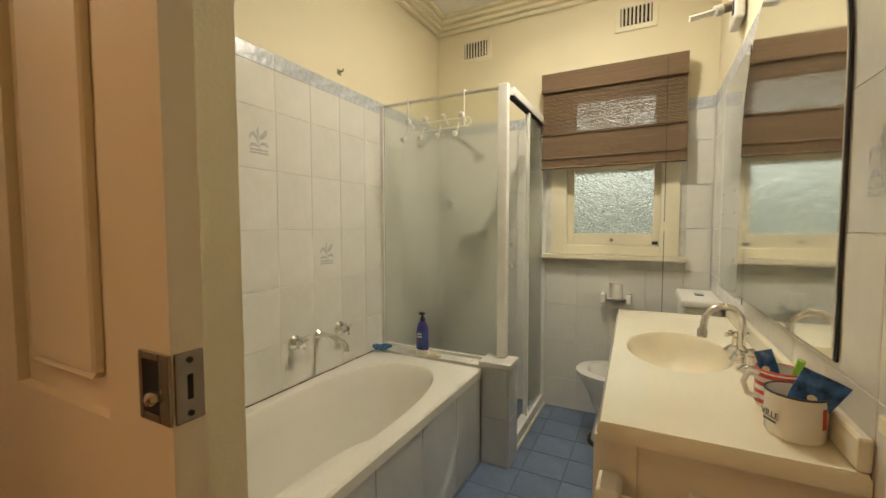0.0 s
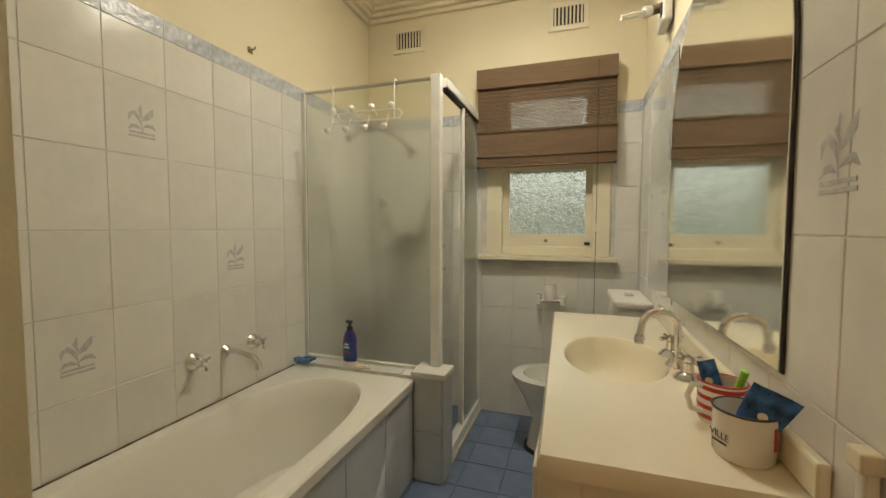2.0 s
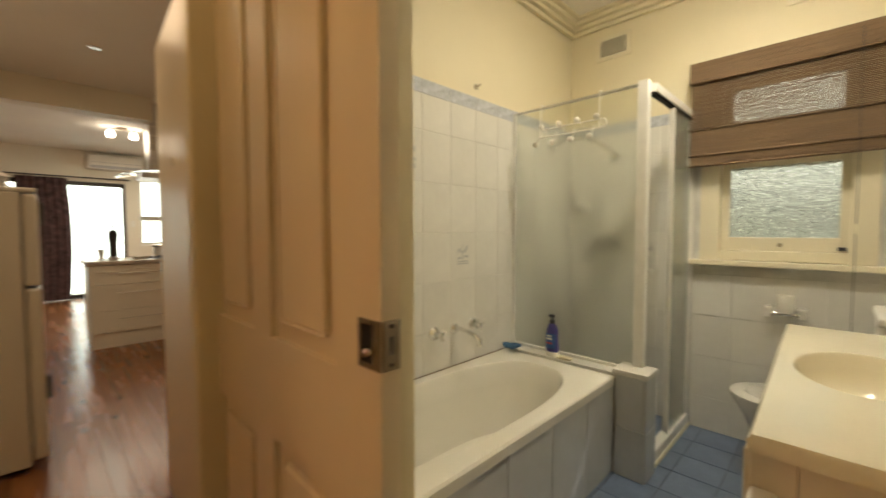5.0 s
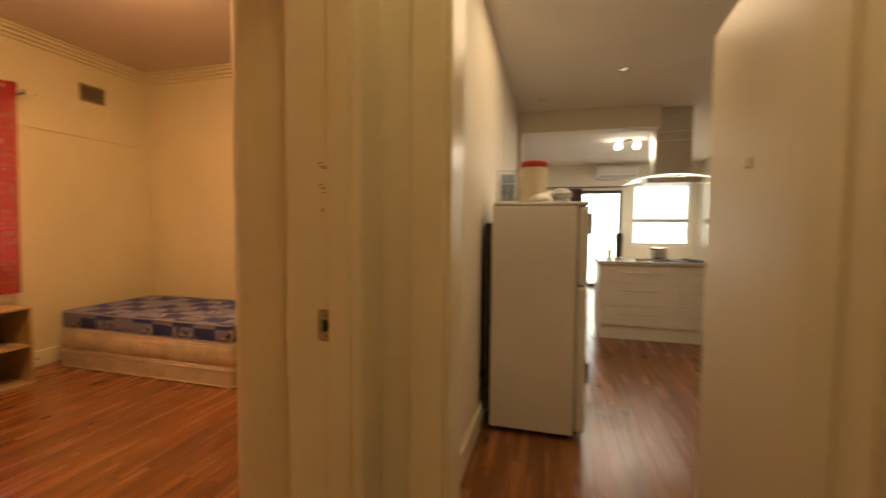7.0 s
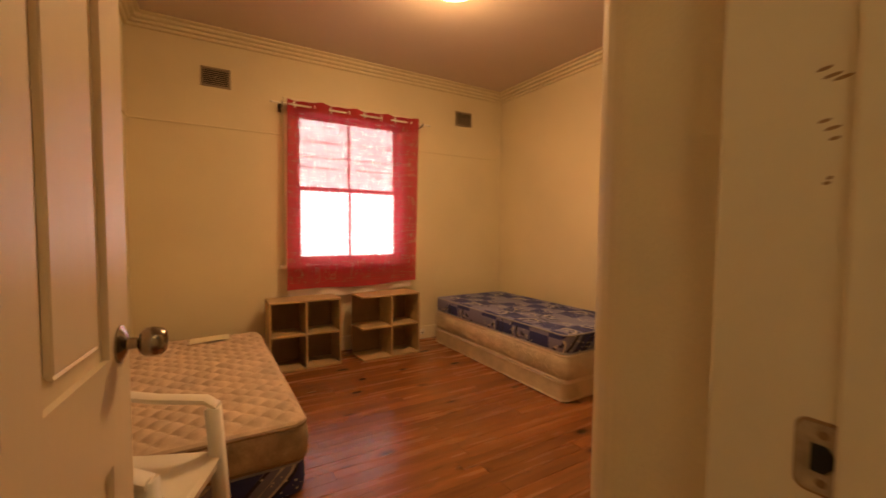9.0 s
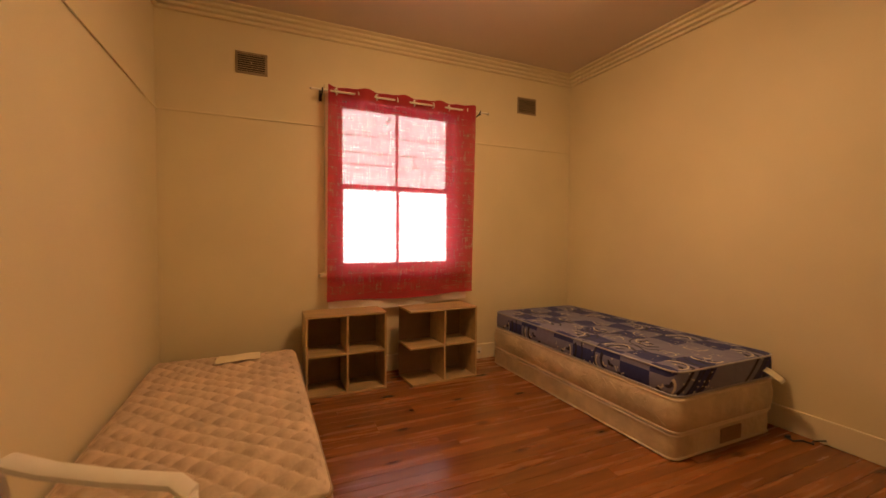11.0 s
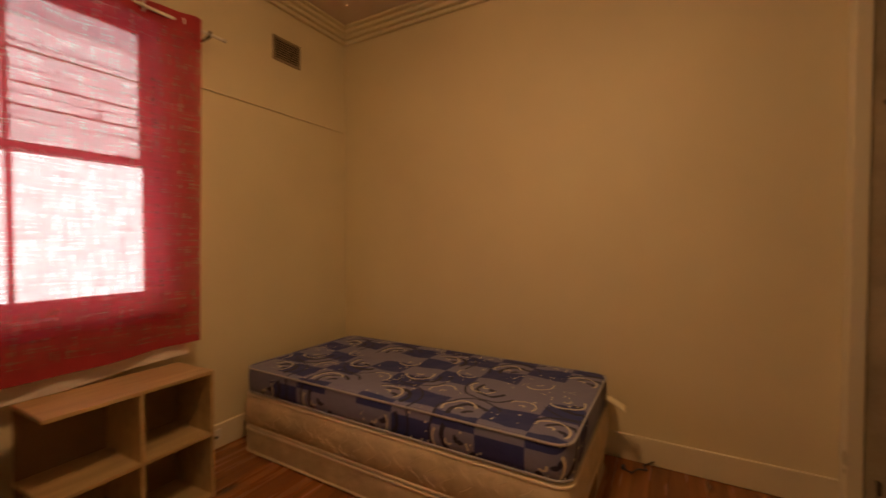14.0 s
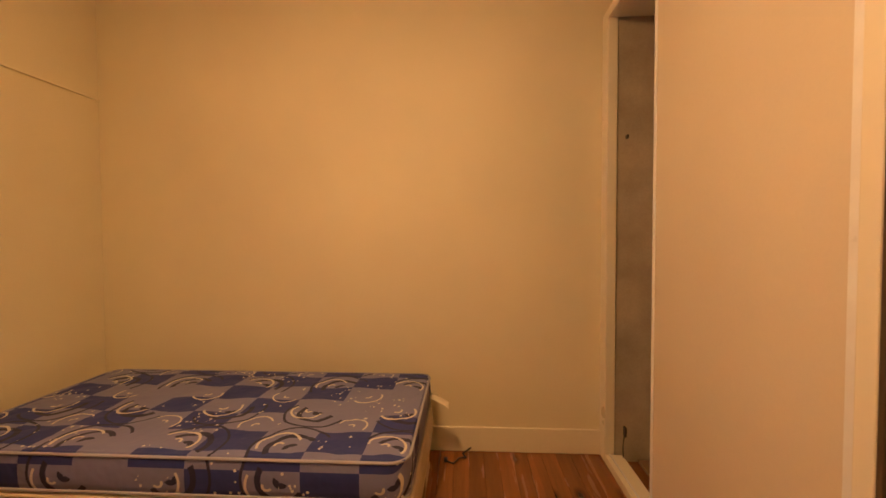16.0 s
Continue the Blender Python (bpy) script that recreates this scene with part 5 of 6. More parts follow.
part("nozzle", Build().lathe(-0.1005, 0, [(0.012, 0.084), (0.0135, 0.080), (0.0135, 0.062), (0.010, 0.060)], 16), M["chrome"], gs)


def mug(place, r, h, body, rim, label, rz):
    m = thing("mug", label, "mug", place, rz)
    part("body", Build().lathe(0, 0, [(r * 0.90, 0), (r * 0.97, 0.006), (r, h * 0.5), (r, h), (r - 0.003, h), (r - 0.004, h * 0.5), (r * 0.9, 0.008), (0.001, 0.007)], 36), body, m)
    part("rim", Build().tube([(r * math.cos(radians(a)), r * math.sin(radians(a)), h) for a in range(0, 372, 12)], 0.0022, 8, caps=False), rim, m)
    return m


mg = mug((0.672, 1.244, VZ), 0.0455, 0.080, M["porcelain"], M["ink"], "white enamel mug with black rim and lettering", 0)
def lettering(parent, words, size, place, material):
    cv = bpy.data.curves.new("lettering", "FONT")
    cv.body, cv.size, cv.extrude, cv.align_x = words, size, 0.0003, "CENTER"
    tmp = bpy.data.objects.new("lettering", cv)
    scene.collection.objects.link(tmp)
    me = bpy.data.meshes.new_from_object(tmp.evaluated_get(bpy.context.evaluated_depsgraph_get()))
    bpy.data.objects.remove(tmp)
    me.materials.clear()
    me.materials.append(material)
    ob = new("lettering", me)
    ob.parent = parent
    ob.matrix_basis = place
    return ob


lettering(mg, "VILLE", 0.0165, pose(0.0462 * math.cos(radians(206)), 0.0462 * math.sin(radians(206)), 0.034, 90, 0, 206 + 90), M["ink"])
part("print_bar", Build().box(-0.014, 0.014, -0.0006, 0.0006, 0, 0.003).spin(pose(0.0460 * math.cos(radians(206)), 0.0460 * math.sin(radians(206)), 0.026, 0, 0, 296)), M["ink"], mg)
part("print_bar", Build().box(-0.004, 0.004, -0.0006, 0.0006, 0, 0.036).spin(pose(0.0462 * math.cos(radians(312)), 0.0462 * math.sin(radians(312)), 0.03, 0, 0, 402)), M["red"], mg)
ms = mug((0.678, 1.375, VZ), 0.0415, 0.080, M["porcelain"], M["red"], "red and white striped ceramic mug", 0)
for k in range(4):
    z = 0.010 + 0.0185 * k
    part("stripe", Build().lathe(0, 0, [(0.0410, z - 0.0005), (0.0421, z), (0.0423, z + 0.008), (0.0413, z + 0.0085)], 36, caps=False), M["red"], ms)
part("handle", Build().tube([(0.040 * math.cos(radians(200)) * k1, 0.040 * math.sin(radians(200)) * k1, z) for k1, z in ((1.0, 0.072), (1.5, 0.074), (1.75, 0.052), (1.55, 0.028), (1.0, 0.02))], 0.0055, 10), M["porcelain"], ms)


def tube_pack(place, spin, w, h, material, label):
    t = thing("toothpaste_tube", label, "tube", place)
    loops = []
    for f, g, z in ((0.30, 1.0, 0), (0.40, 1.1, 0.02), (0.46, 0.95, h * 0.35), (0.49, 0.7, h * 0.6), (0.50, 0.4, h * 0.8), (0.51, 0.12, h * 0.95), (0.51, 0.10, h)):
        ring = []
        for i in range(28):
            c, q = math.cos(2 * math.pi * i / 28), math.sin(2 * math.pi * i / 28)
            ring.append((w * f * math.copysign(abs(c) ** 0.6, c), 0.013 * g * q + 0.002 * math.sin(c * 5 + z * 70), z + 0.003 * c * (z / h)))
        loops.append(ring)
    part("body", Build().rings(loops).spin(pose(0, 0, 0, *spin)), material, t)
    part("cap", Build().lathe(0, 0, [(0.013, -0.022), (0.015, 0.0), (0.012, 0.004)], 16).spin(pose(0, 0, 0, *spin)), M["white_plastic"], t)
    part("print_patch", Build().lathe(0, 0, [(0.001, 0), (0.007, 0.0005), (0.001, 0.001)], 12).spin(pose(0, 0, 0, *spin) @ pose(0, -0.0135, h * 0.55, 90, 0, 0)), M["basin_cream"], t)
    return t


tube_pack((0.675, 1.242, VZ + 0.034), (6, 24, -22), 0.064, 0.094, M["printed_film"], "blue printed toothpaste tube standing in the mug")
tube_pack((0.675, 1.386, VZ + 0.034), (5, -16, -30), 0.034, 0.082, M["printed_film"], "dark blue toothpaste tube in the striped mug")
tb = thing("toothbrush", "lime green plastic toothbrush in the striped mug", "toothbrush", (0.684, 1.362, VZ + 0.012))
part("stem", Build().tube([(0, 0, 0), (0.010, -0.010, 0.05), (0.020, -0.020, 0.10)], [0.004, 0.006, 0.0075], 10), M["green_plastic"], tb)

# mirror with an arched top
mi = thing("wall_mirror", "arched frameless wall mirror with blackened edge", "mirror", (0, 0, 0))
MY0, MY1, MZ0, MZ1 = 1.288, 2.078, 0.968, 1.50
arch = [(MY0, MZ0), (MY1, MZ0), (MY1, MZ1)] + [((MY0 + MY1) / 2 + (MY1 - MY0) / 2 * math.cos(radians(a)), MZ1 + 0.44 * math.sin(radians(a))) for a in range(6, 180, 6)] + [(MY0, MZ1)]
part("backing", Build().prism([((y - 1.70) * 1.012 + 1.70, (z - 1.4) * 1.008 + 1.4) for y, z in arch], lambda u, v, w: (0.7395 - (0.004 + 0.028 * max(0, u - 1.288)) * w, u, v)), M["black_edge"], mi, "blackened silvering along the edge")
part("mirror_glass", Build().prism(arch, lambda u, v, w: (0.7345 - 0.028 * (u - 1.288) - 0.003 * w, u, v)), M["mirror"], mi)

# lamp above the mirror with a folded tube bulb
wl = thing("wall_lamp", "white plastic batten lamp with an unlit folded tube bulb", "wall lamp", (0.745, 2.36, 2.14))
part("base", Build().box(-0.035, 0, -0.05, 0.10, -0.10, 0.05, 0.008), S, wl)
part("holder", Build().tube([(-0.03, 0.02, -0.02), (-0.075, 0.0, -0.035)], [0.020, 0.018], 16), M["brown_vent"], wl)
bulb = part("bulb", Build().tube([(-0.075, 0.0, -0.035), (-0.10, -0.01, -0.043)], 0.021, 16), S, wl)
for dy in (-0.011, 0.011):
    part("tube", Build().tube([(-0.10, -0.01 + dy, -0.043), (-0.19, -0.045 + dy, -0.068)], 0.007, 10), M["porcelain"], bulb)
part("switch", Build().box(-0.04, -0.035, -0.03, 0.0, -0.07, -0.02, 0.002), M["ink"], wl)
tc = thing("splash_panel", "clear acrylic splash panel screwed to the tiles", "splash panel", (0, 0, 0))
pl = part("sheet", Build().box(0.7335, 0.7365, 2.125, 2.66, 0.925, 1.86, 0.001), M["clear"], tc)
pl.visible_shadow = False
for y, z in ((2.33, 1.36), (2.33, 1.27), (2.62, 1.36), (2.62, 1.27)):
    part("screw", Build().lathe(0, 0, [(0.004, 0), (0.004, 0.002), (0.001, 0.003)], 10).spin(pose(0.7335, y, z, 0, -90, 0)), M["dark_metal"], tc)

jb = thing("white_rail", "white painted rail end beside the vanity", "rail", (0, 0, 0))
part("upright", Build().box(0.722, 0.738, 1.045, 1.062, 0.0, 0.93, 0.003), M["frame_white"], jb)
part("cap", Build().box(0.714, 0.738, 1.038, 1.068, 0.93, 0.955, 0.003), M["gloss_trim"], jb)

# blind
bl = thing("roman_blind", "brown woven bamboo roman blind, half lowered", "blind", (0, 0, 0))
for x0, x1, z0, z1, t in ((-0.206, 0.600, 2.062, 2.176, 0.024), (-0.200, 0.598, 1.76, 2.062, 0.008), (-0.198, 0.602, 1.582, 1.79, 0.020)):
    bb2 = Build()
    n = int((z1 - z0) / 0.008)
    for k in range(n):
        z = z0 + (z1 - z0) * k / n
        bb2.box(x0, x1, 2.962 - t + 0.0015 * math.sin(k * 2.1), 2.962, z + 0.0006, z + (z1 - z0) / n * (0.66 if t < 0.01 else 0.95))
    tagged(part("slat_field", bb2, M["bamboo"], bl), kind="stuff")
for z in (2.060, 1.79, 1.642, 1.582):
    part("fold_rod", Build().tube([(-0.204, 2.938, z), (0.602, 2.938, z)], 0.006, 8), M["bamboo"], bl)
part("headrail", Build().box(-0.206, 0.60, 2.963, 3.025, 2.12, 2.178, 0.004), M["bamboo"], bl)
cord = part("cord", Build().tube([(0.498, 2.925, 2.15), (0.500, 2.925, 1.4), (0.498, 2.925, 0.70)], 0.0018, 6), M["ink"], bl, "thin dark pull cord")
part("toggle", Build().lathe(0.500, 2.925, [(0.002, 1.24), (0.005, 1.225), (0.005, 1.205), (0.002, 1.19)], 10), M["paper"], cord)
wf = thing("window_catch", "small brass sash lift and black catch", "catch", (0, 0, 0))
part("lift", Build().lathe(0, 0, [(0.011, 0), (0.011, 0.004), (0.005, 0.008), (0.005, 0.014)], 14).spin(pose(0.212, 3.078, 1.13, 90, 0, 0)), M["brown_vent"], wf)
part("catch", Build().box(0.440, 0.472, 3.068, 3.080, 1.105, 1.123, 0.002), M["ink"], wf)

# toilet
to = thing("toilet", "white porcelain toilet with a plastic cistern", "toilet", (0.36, 2.70, 0), 180)
to.scale = (1.0, 1.0, 1.04)
b = Build().rings([oval(0.02, 0, 0.19, 0.115, 0.0, 2.2), oval(0.02, 0, 0.18, 0.10, 0.05, 2.2), oval(0.03, 0, 0.15, 0.085, 0.16, 2.2), oval(0.05, 0, 0.18, 0.125, 0.28, 2.2), oval(0.06, 0, 0.225, 0.175, 0.37, 2.2), oval(0.06, 0, 0.230, 0.180, 0.395, 2.2), oval(0.06, 0, 0.17, 0.125, 0.398, 2.2), oval(0.05, 0, 0.14, 0.10, 0.33, 2.2), oval(0.03, 0, 0.08, 0.06, 0.24, 2.2), oval(0.03, 0, 0.01, 0.01, 0.23, 2.2)])
part("bowl", b, M["porcelain"], to)
part("water", Build().lathe(0.03, 0, [(0.001, 0.262), (0.085, 0.261), (0.086, 0.258)], 24, 1, 0.8), M["dark_slot"], to, "dark water in the bowl")
part("foot_seal", Build().rings([oval(0.02, 0, 0.205, 0.13, 0.0, 2.2), oval(0.02, 0, 0.202, 0.127, 0.014, 2.2)]), M["rubber"], to)
ci = part("cistern", Build().box(-0.375, -0.215, -0.20, 0.20, 0.43, 0.80, 0.025, 4), S, to)
part("lid", Build().box(-0.378, -0.205, -0.21, 0.21, 0.80, 0.835, 0.012, 3), S, ci)
part("flush_button", Build().box(-0.315, -0.275, -0.03, 0.03, 0.835, 0.842, 0.003), M["steel"], ci)
part("flush_pipe", Build().tube([(-0.28, 0, 0.43), (-0.25, 0, 0.36), (-0.17, 0, 0.33)], 0.026, 14), S, to)

rh = thing("toilet_roll_holder", "white ceramic toilet roll holder on the tiles", "roll holder", (0.252, 3.040, 0.770))
for x in (-0.072, 0.072):
    part("arm", Build().box(x - 0.014, x + 0.014, -0.075, 0, -0.026, 0.032, 0.006), M["porcelain"], rh)
part("back_plate", Build().box(-0.058, 0.058, -0.012, 0, -0.02, 0.02, 0.004), M["porcelain"], rh)
part("spindle", Build().tube([(-0.06, -0.05, -0.005), (0.06, -0.05, -0.005)], 0.009, 12), M["chrome"], rh)
single("toilet_roll", Build().lathe(0, 0, [(0.016, 0), (0.034, 0.0), (0.036, 0.004), (0.036, 0.088), (0.034, 0.092), (0.016, 0.092), (0.015, 0.0)], 28, caps=False), M["white_plastic"], "part-used white paper roll standing on the holder", "paper roll", pose(0.252, 2.985, 0.7745))
vh = thing("toilet_roll_holder", "white plastic roll holder on the vanity end", "roll holder", (0.37, VY0 + 0.026, 0.655))
part("arm", Build().box(-0.022, 0.022, -0.075, 0, 0.03, 0.072, 0.008), S, vh)
part("spindle", Build().tube([(0.02, -0.05, 0.045), (0.14, -0.05, 0.045)], 0.011, 12), S, vh)
part("arm", Build().box(0.13, 0.165, -0.075, 0, 0.03, 0.072, 0.008), S, vh)

# bathroom ceiling light
bcl = thing("ceiling_light", "round white glass bathroom ceiling light, lit", "ceiling light", (0.10, 2.12, BATH_H))
part("base_ring", Build().lathe(0, 0, [(0.06, -0.001), (0.11, -0.002), (0.11, -0.03), (0.10, -0.034)], 32), M["frame_white"], bcl)
sh = part("shade", Build().lathe(0, 0, [(0.10, -0.03), (0.098, -0.06), (0.07, -0.10), (0.03, -0.118), (0.002, -0.12)], 32), M["white_bulb"], bcl)
sh.visible_shadow = False

# Unseen lobby fitting, added to carry the fill lamp.
lcl = thing("ceiling_light", "added round glass lobby light, unseen", "ceiling light", (-0.30, -0.02, BED_H))
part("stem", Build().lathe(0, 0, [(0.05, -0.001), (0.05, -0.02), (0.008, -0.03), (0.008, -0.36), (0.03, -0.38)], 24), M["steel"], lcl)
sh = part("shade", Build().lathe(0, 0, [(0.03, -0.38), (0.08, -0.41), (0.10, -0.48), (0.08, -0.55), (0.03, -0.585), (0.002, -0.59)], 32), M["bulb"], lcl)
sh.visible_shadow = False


# fleur motifs printed on some wall tiles
def motif(place, spin):
    t = thing("tile_motif", "grey printed leaf motif on a white tile", "tile print", place, 0, "tile motifs")
    m = pose(0, 0, 0, *spin)
    for pts, r in (([(0.002, 0, 0.02), (-0.003, 0, 0.05), (0.004, 0, 0.075)], [0.002, 0.002, 0.001]), ([(0.0, 0, 0.068), (-0.006, 0, 0.088), (-0.001, 0, 0.110)], [0.001, 0.007, 0.001]),
                   ([(0.003, 0, 0.058), (0.016, 0, 0.070), (0.030, 0, 0.086), (0.040, 0, 0.104)], [0.001, 0.009, 0.010, 0.001]),
                   ([(-0.002, 0, 0.042), (-0.010, 0, 0.066), (-0.026, 0, 0.080), (-0.040, 0, 0.070), (-0.042, 0, 0.052)], [0.001, 0.007, 0.008, 0.006, 0.001]),
                   ([(0.002, 0, 0.034), (0.018, 0, 0.044), (0.034, 0, 0.044), (0.047, 0, 0.032)], [0.001, 0.006, 0.007, 0.001]),
                   ([(-0.002, 0, 0.028), (-0.018, 0, 0.036), (-0.034, 0, 0.034), (-0.046, 0, 0.022)], [0.001, 0.006, 0.006, 0.001])):
        lf = Build().tube(pts, r, 8)
        lf.spin(m @ Matrix.Diagonal((1, 0.05, 1, 1)))
        part("leaf", lf, M["decor"], t)
    for z, w in ((0.0, 0.044), (0.012, 0.042)):
        part("band", Build().box(-w, w, -0.0006, 0.0006, z, z + 0.007, 0.0002).spin(m), M["decor"], t)
    return t


for y, z in ((1.455, 1.512), (1.834, 1.03), (1.241, 0.775), (0.941, 1.28)):
    motif((-0.9998, y, z), (0, 0, 90))
for y, z in ((1.165, 1.26), (2.44, 0.78)):
    motif((0.7398, y, z), (0, 0, -90))


# ---- things: hall and kitchen ----
FX0, FX1, FY0, FY1 = -3.00, -2.392, -0.345, 0.155
fr = thing("fridge", "white upright two-door fridge standing against the hall wall", "fridge", (0, 0, 0))
part("cabinet", Build().box(FX0, FX1, FY0, FY1, 0.03, 1.405, 0.008), M["fridge"], fr)
part("top_cap", Build().box(FX0, FX1, FY0 + 0.01, FY1 + 0.06, 1.406, 1.428, 0.006), M["fridge"], fr)
for z0, z1 in ((0.055, 0.93), (0.94, 1.40)):
    d = part("door", Build().box(FX0 + 0.001, FX1 - 0.001, FY1 + 0.006, FY1 + 0.065, z0, z1, 0.016, 3), M["fridge"], fr)
    part("handle", Build().box(FX1 - 0.05, FX1 - 0.02, FY1 + 0.065, FY1 + 0.085, z0 + 0.30, z0 + 0.42, 0.006), M["rubber"], d)
part("condenser", Build().box(FX0 + 0.03, FX1 - 0.03, FY0 - 0.045, FY0, 0.12, 1.30, 0.004), M["dark_metal"], fr)
for x in (FX0 + 0.06, FX1 - 0.06):
    for y in (FY0 + 0.05, FY1 - 0.03):
        part("foot", Build().lathe(x, y, [(0.02, 0), (0.02, 0.032)], 12), M["rubber"], fr)
part("magnet", Build().box(FX1 - 0.2, FX1 - 0.1, FY1 + 0.065, FY1 + 0.068, 1.25, 1.33, 0.001), M["paper"], fr)
for zz in (0.25, 0.33):
    part("compressor_cap", Build().tube([(FX1 - 0.02, FY0 - 0.04, zz), (FX1 - 0.06, FY0 - 0.04, zz + 0.02)], 0.02, 10), M["dark_metal"], fr)
FT = 1.428
can = thing("milk_tin", "white printed tin with a red lid on the fridge", "tin", (-2.52, -0.105, FT))
can.scale = (1.15, 1.15, 1.15)
part("body", Build().lathe(0, 0, [(0.066, 0), (0.068, 0.004), (0.068, 0.19), (0.066, 0.192)], 32), M["paper"], can)
part("lid", Build().lathe(0, 0, [(0.070, 0.188), (0.072, 0.192), (0.072, 0.215), (0.068, 0.220)], 32), M["red"], can)
part("label_patch", Build().grid(8, 3, lambda u, v: (0.0686 * math.cos(radians(-40 + 90 * u)), 0.0686 * math.sin(radians(-40 + 90 * u)), 0.02 + 0.08 * v)), M["basin_cream"], can)
bg = Build()
for cx, cy, r0, hh in ((0, 0, 0.09, 0.07), (0.10, 0.08, 0.08, 0.055), (-0.03, 0.14, 0.09, 0.075), (0.04, 0.20, 0.06, 0.05)):
    bg.grid(16, 10, lambda u, v, cx=cx, cy=cy, r0=r0, hh=hh: (cx + r0 * math.cos(2 * math.pi * u) * math.sin(math.pi * 0.5 * v) * (1 + 0.15 * math.sin(9 * u * 6.28)), cy + r0 * math.sin(2 * math.pi * u) * math.sin(math.pi * 0.5 * v), hh * math.cos(math.pi * 0.5 * v) * (1 + 0.12 * math.sin(31 * u)) + 0.003))
single("plastic_bag", bg, M["bag"], "crumpled white plastic bag of groceries on the fridge", "bag", pose(-2.58, -0.14, FT))
gc = Build().lathe(0, 0, [(0.03, 0), (0.055, 0.02), (0.06, 0.05), (0.04, 0.085), (0.01, 0.10)], 14)
single("green_packet", gc, M["decor"], "grey-green packet lying on the bag", "packet", pose(-2.50, 0.06, FT + 0.02) @ Matrix.Diagonal((0.9, 1.1, 0.7, 1)))
bk = thing("wire_basket", "white wire basket holding a blue packet on the fridge", "basket", (-2.62, -0.265, FT))
for z in (0.01, 0.12, 0.20):
    part("hoop", Build().tube([(-0.13, -0.07, z), (0.13, -0.07, z), (0.13, 0.07, z), (-0.13, 0.07, z), (-0.13, -0.07, z)], 0.003, 6), S, bk)
for k in range(5):
    for y in (-0.07, 0.07):
        part("wire", Build().tube([(-0.12 + 0.06 * k, y, 0.01), (-0.12 + 0.06 * k, y, 0.20)], 0.002, 6), S, bk)
for y in (-0.035, 0.0, 0.035):
    part("wire", Build().tube([(0.13, y, 0.01), (0.13, y, 0.20)], 0.002, 6), S, bk)
single("blue_packet", Build().rings([[(0.03 * f * cx, 0.045 * cy * (1 if z else 0.9), z) for cx, cy in ((-1, -1), (1, -1), (1, 1), (-1, 1))] for f, z in ((1, 0), (1.05, 0.06), (0.9, 0.13), (0.15, 0.17))]), mat("blue_packet_film", (0.25, 0.35, 0.50), 0.35, var=0.4, scale=30), "blue and white food packet in the basket", "packet", pose(-2.54, -0.265, FT + 0.014))

KX1, KY0, KY1, KZ = -4.90, 0.56, 2.80, 0.905
ben = thing("kitchen_bench", "white kitchen bench with moulded drawer fronts", "kitchen bench", (0, 0, 0))
part("carcass", Build().box(-5.50, KX1 - 0.022, KY0, KY1, 0.14, KZ - 0.04), M["kitchen_white"], ben)
part("kickboard", Build().box(-5.48, KX1 - 0.03, KY0 + 0.01, KY1, 0.0, 0.14), M["kitchen_white"], ben)
for c0, c1 in ((0.565, 1.40), (1.405, 2.10), (2.105, 2.79)):
    for z0, z1 in ((0.16, 0.385), (0.39, 0.655), (0.66, 0.86)):
        d = part("drawer_front", Build().box(KX1 - 0.022, KX1, c0, c1, z0, z1, 0.004), M["kitchen_white"], ben)
        if z1 > 0.8:
            rail = Build().tube([(KX1 + 0.001, c0 + 0.05 + (c1 - c0 - 0.1) * k / 24, z1 - 0.07 + 0.03 * math.exp(-((k - 12) / 4.0) ** 2)) for k in range(25)], 0.005, 6)
        else:
            rail = Build().box(KX1, KX1 + 0.003, c0 + 0.05, c1 - 0.05, z0 + 0.03, z0 + 0.038, 0.001).box(KX1, KX1 + 0.003, c0 + 0.05, c1 - 0.05, z1 - 0.038, z1 - 0.03, 0.001)
        part("moulding", rail, M["kitchen_white"], d)
        cm, zm = (c0 + c1) / 2, z1 - 0.085
        part("handle", Build().tube([(KX1, cm - 0.19, zm), (KX1 + 0.03, cm - 0.185, zm), (KX1 + 0.03, cm + 0.185, zm), (KX1, cm + 0.19, zm)], 0.005, 8), M["steel"], d)
bt = single("benchtop", Build().box(-5.55, KX1 + 0.03, KY0 - 0.03, KY1 + 0.04, KZ - 0.039, KZ, 0.008), M["stone"], "speckled stone laminate benchtop", "benchtop")
ck = thing("cooktop", "black glass cooktop set in the bench", "cooktop", (-5.22, 1.42, KZ))
part("glass", Build().box(-0.25, 0.25, -0.30, 0.30, 0.001, 0.008, 0.002), M["ink"], ck)
for x, y in ((-0.12, -0.15), (0.12, -0.15), (-0.12, 0.15), (0.12, 0.15)):
    part("burner", Build().lathe(x, y, [(0.06, 0.008), (0.06, 0.022), (0.03, 0.026)], 20), M["dark_metal"], ck)
pot = thing("saucepan", "stainless steel saucepan on the cooktop", "saucepan", (-5.34, 1.27, KZ + 0.026))
part("body", Build().lathe(0, 0, [(0.085, 0), (0.09, 0.004), (0.09, 0.115), (0.088, 0.115), (0.085, 0.01), (0.001, 0.01)], 28), M["steel"], pot)
part("lid", Build().lathe(0, 0, [(0.091, 0.116), (0.06, 0.128), (0.012, 0.134), (0.012, 0.15), (0.001, 0.151)], 28), M["steel"], pot)
part("handle", Build().tube([(0.08, -0.05, 0.10), (0.14, -0.10, 0.11), (0.18, -0.13, 0.11)], 0.008, 8), M["ink"], pot)
kt = thing("coffee_plunger", "dark and steel coffee maker on the bench", "coffee maker", (-5.25, 0.80, KZ))
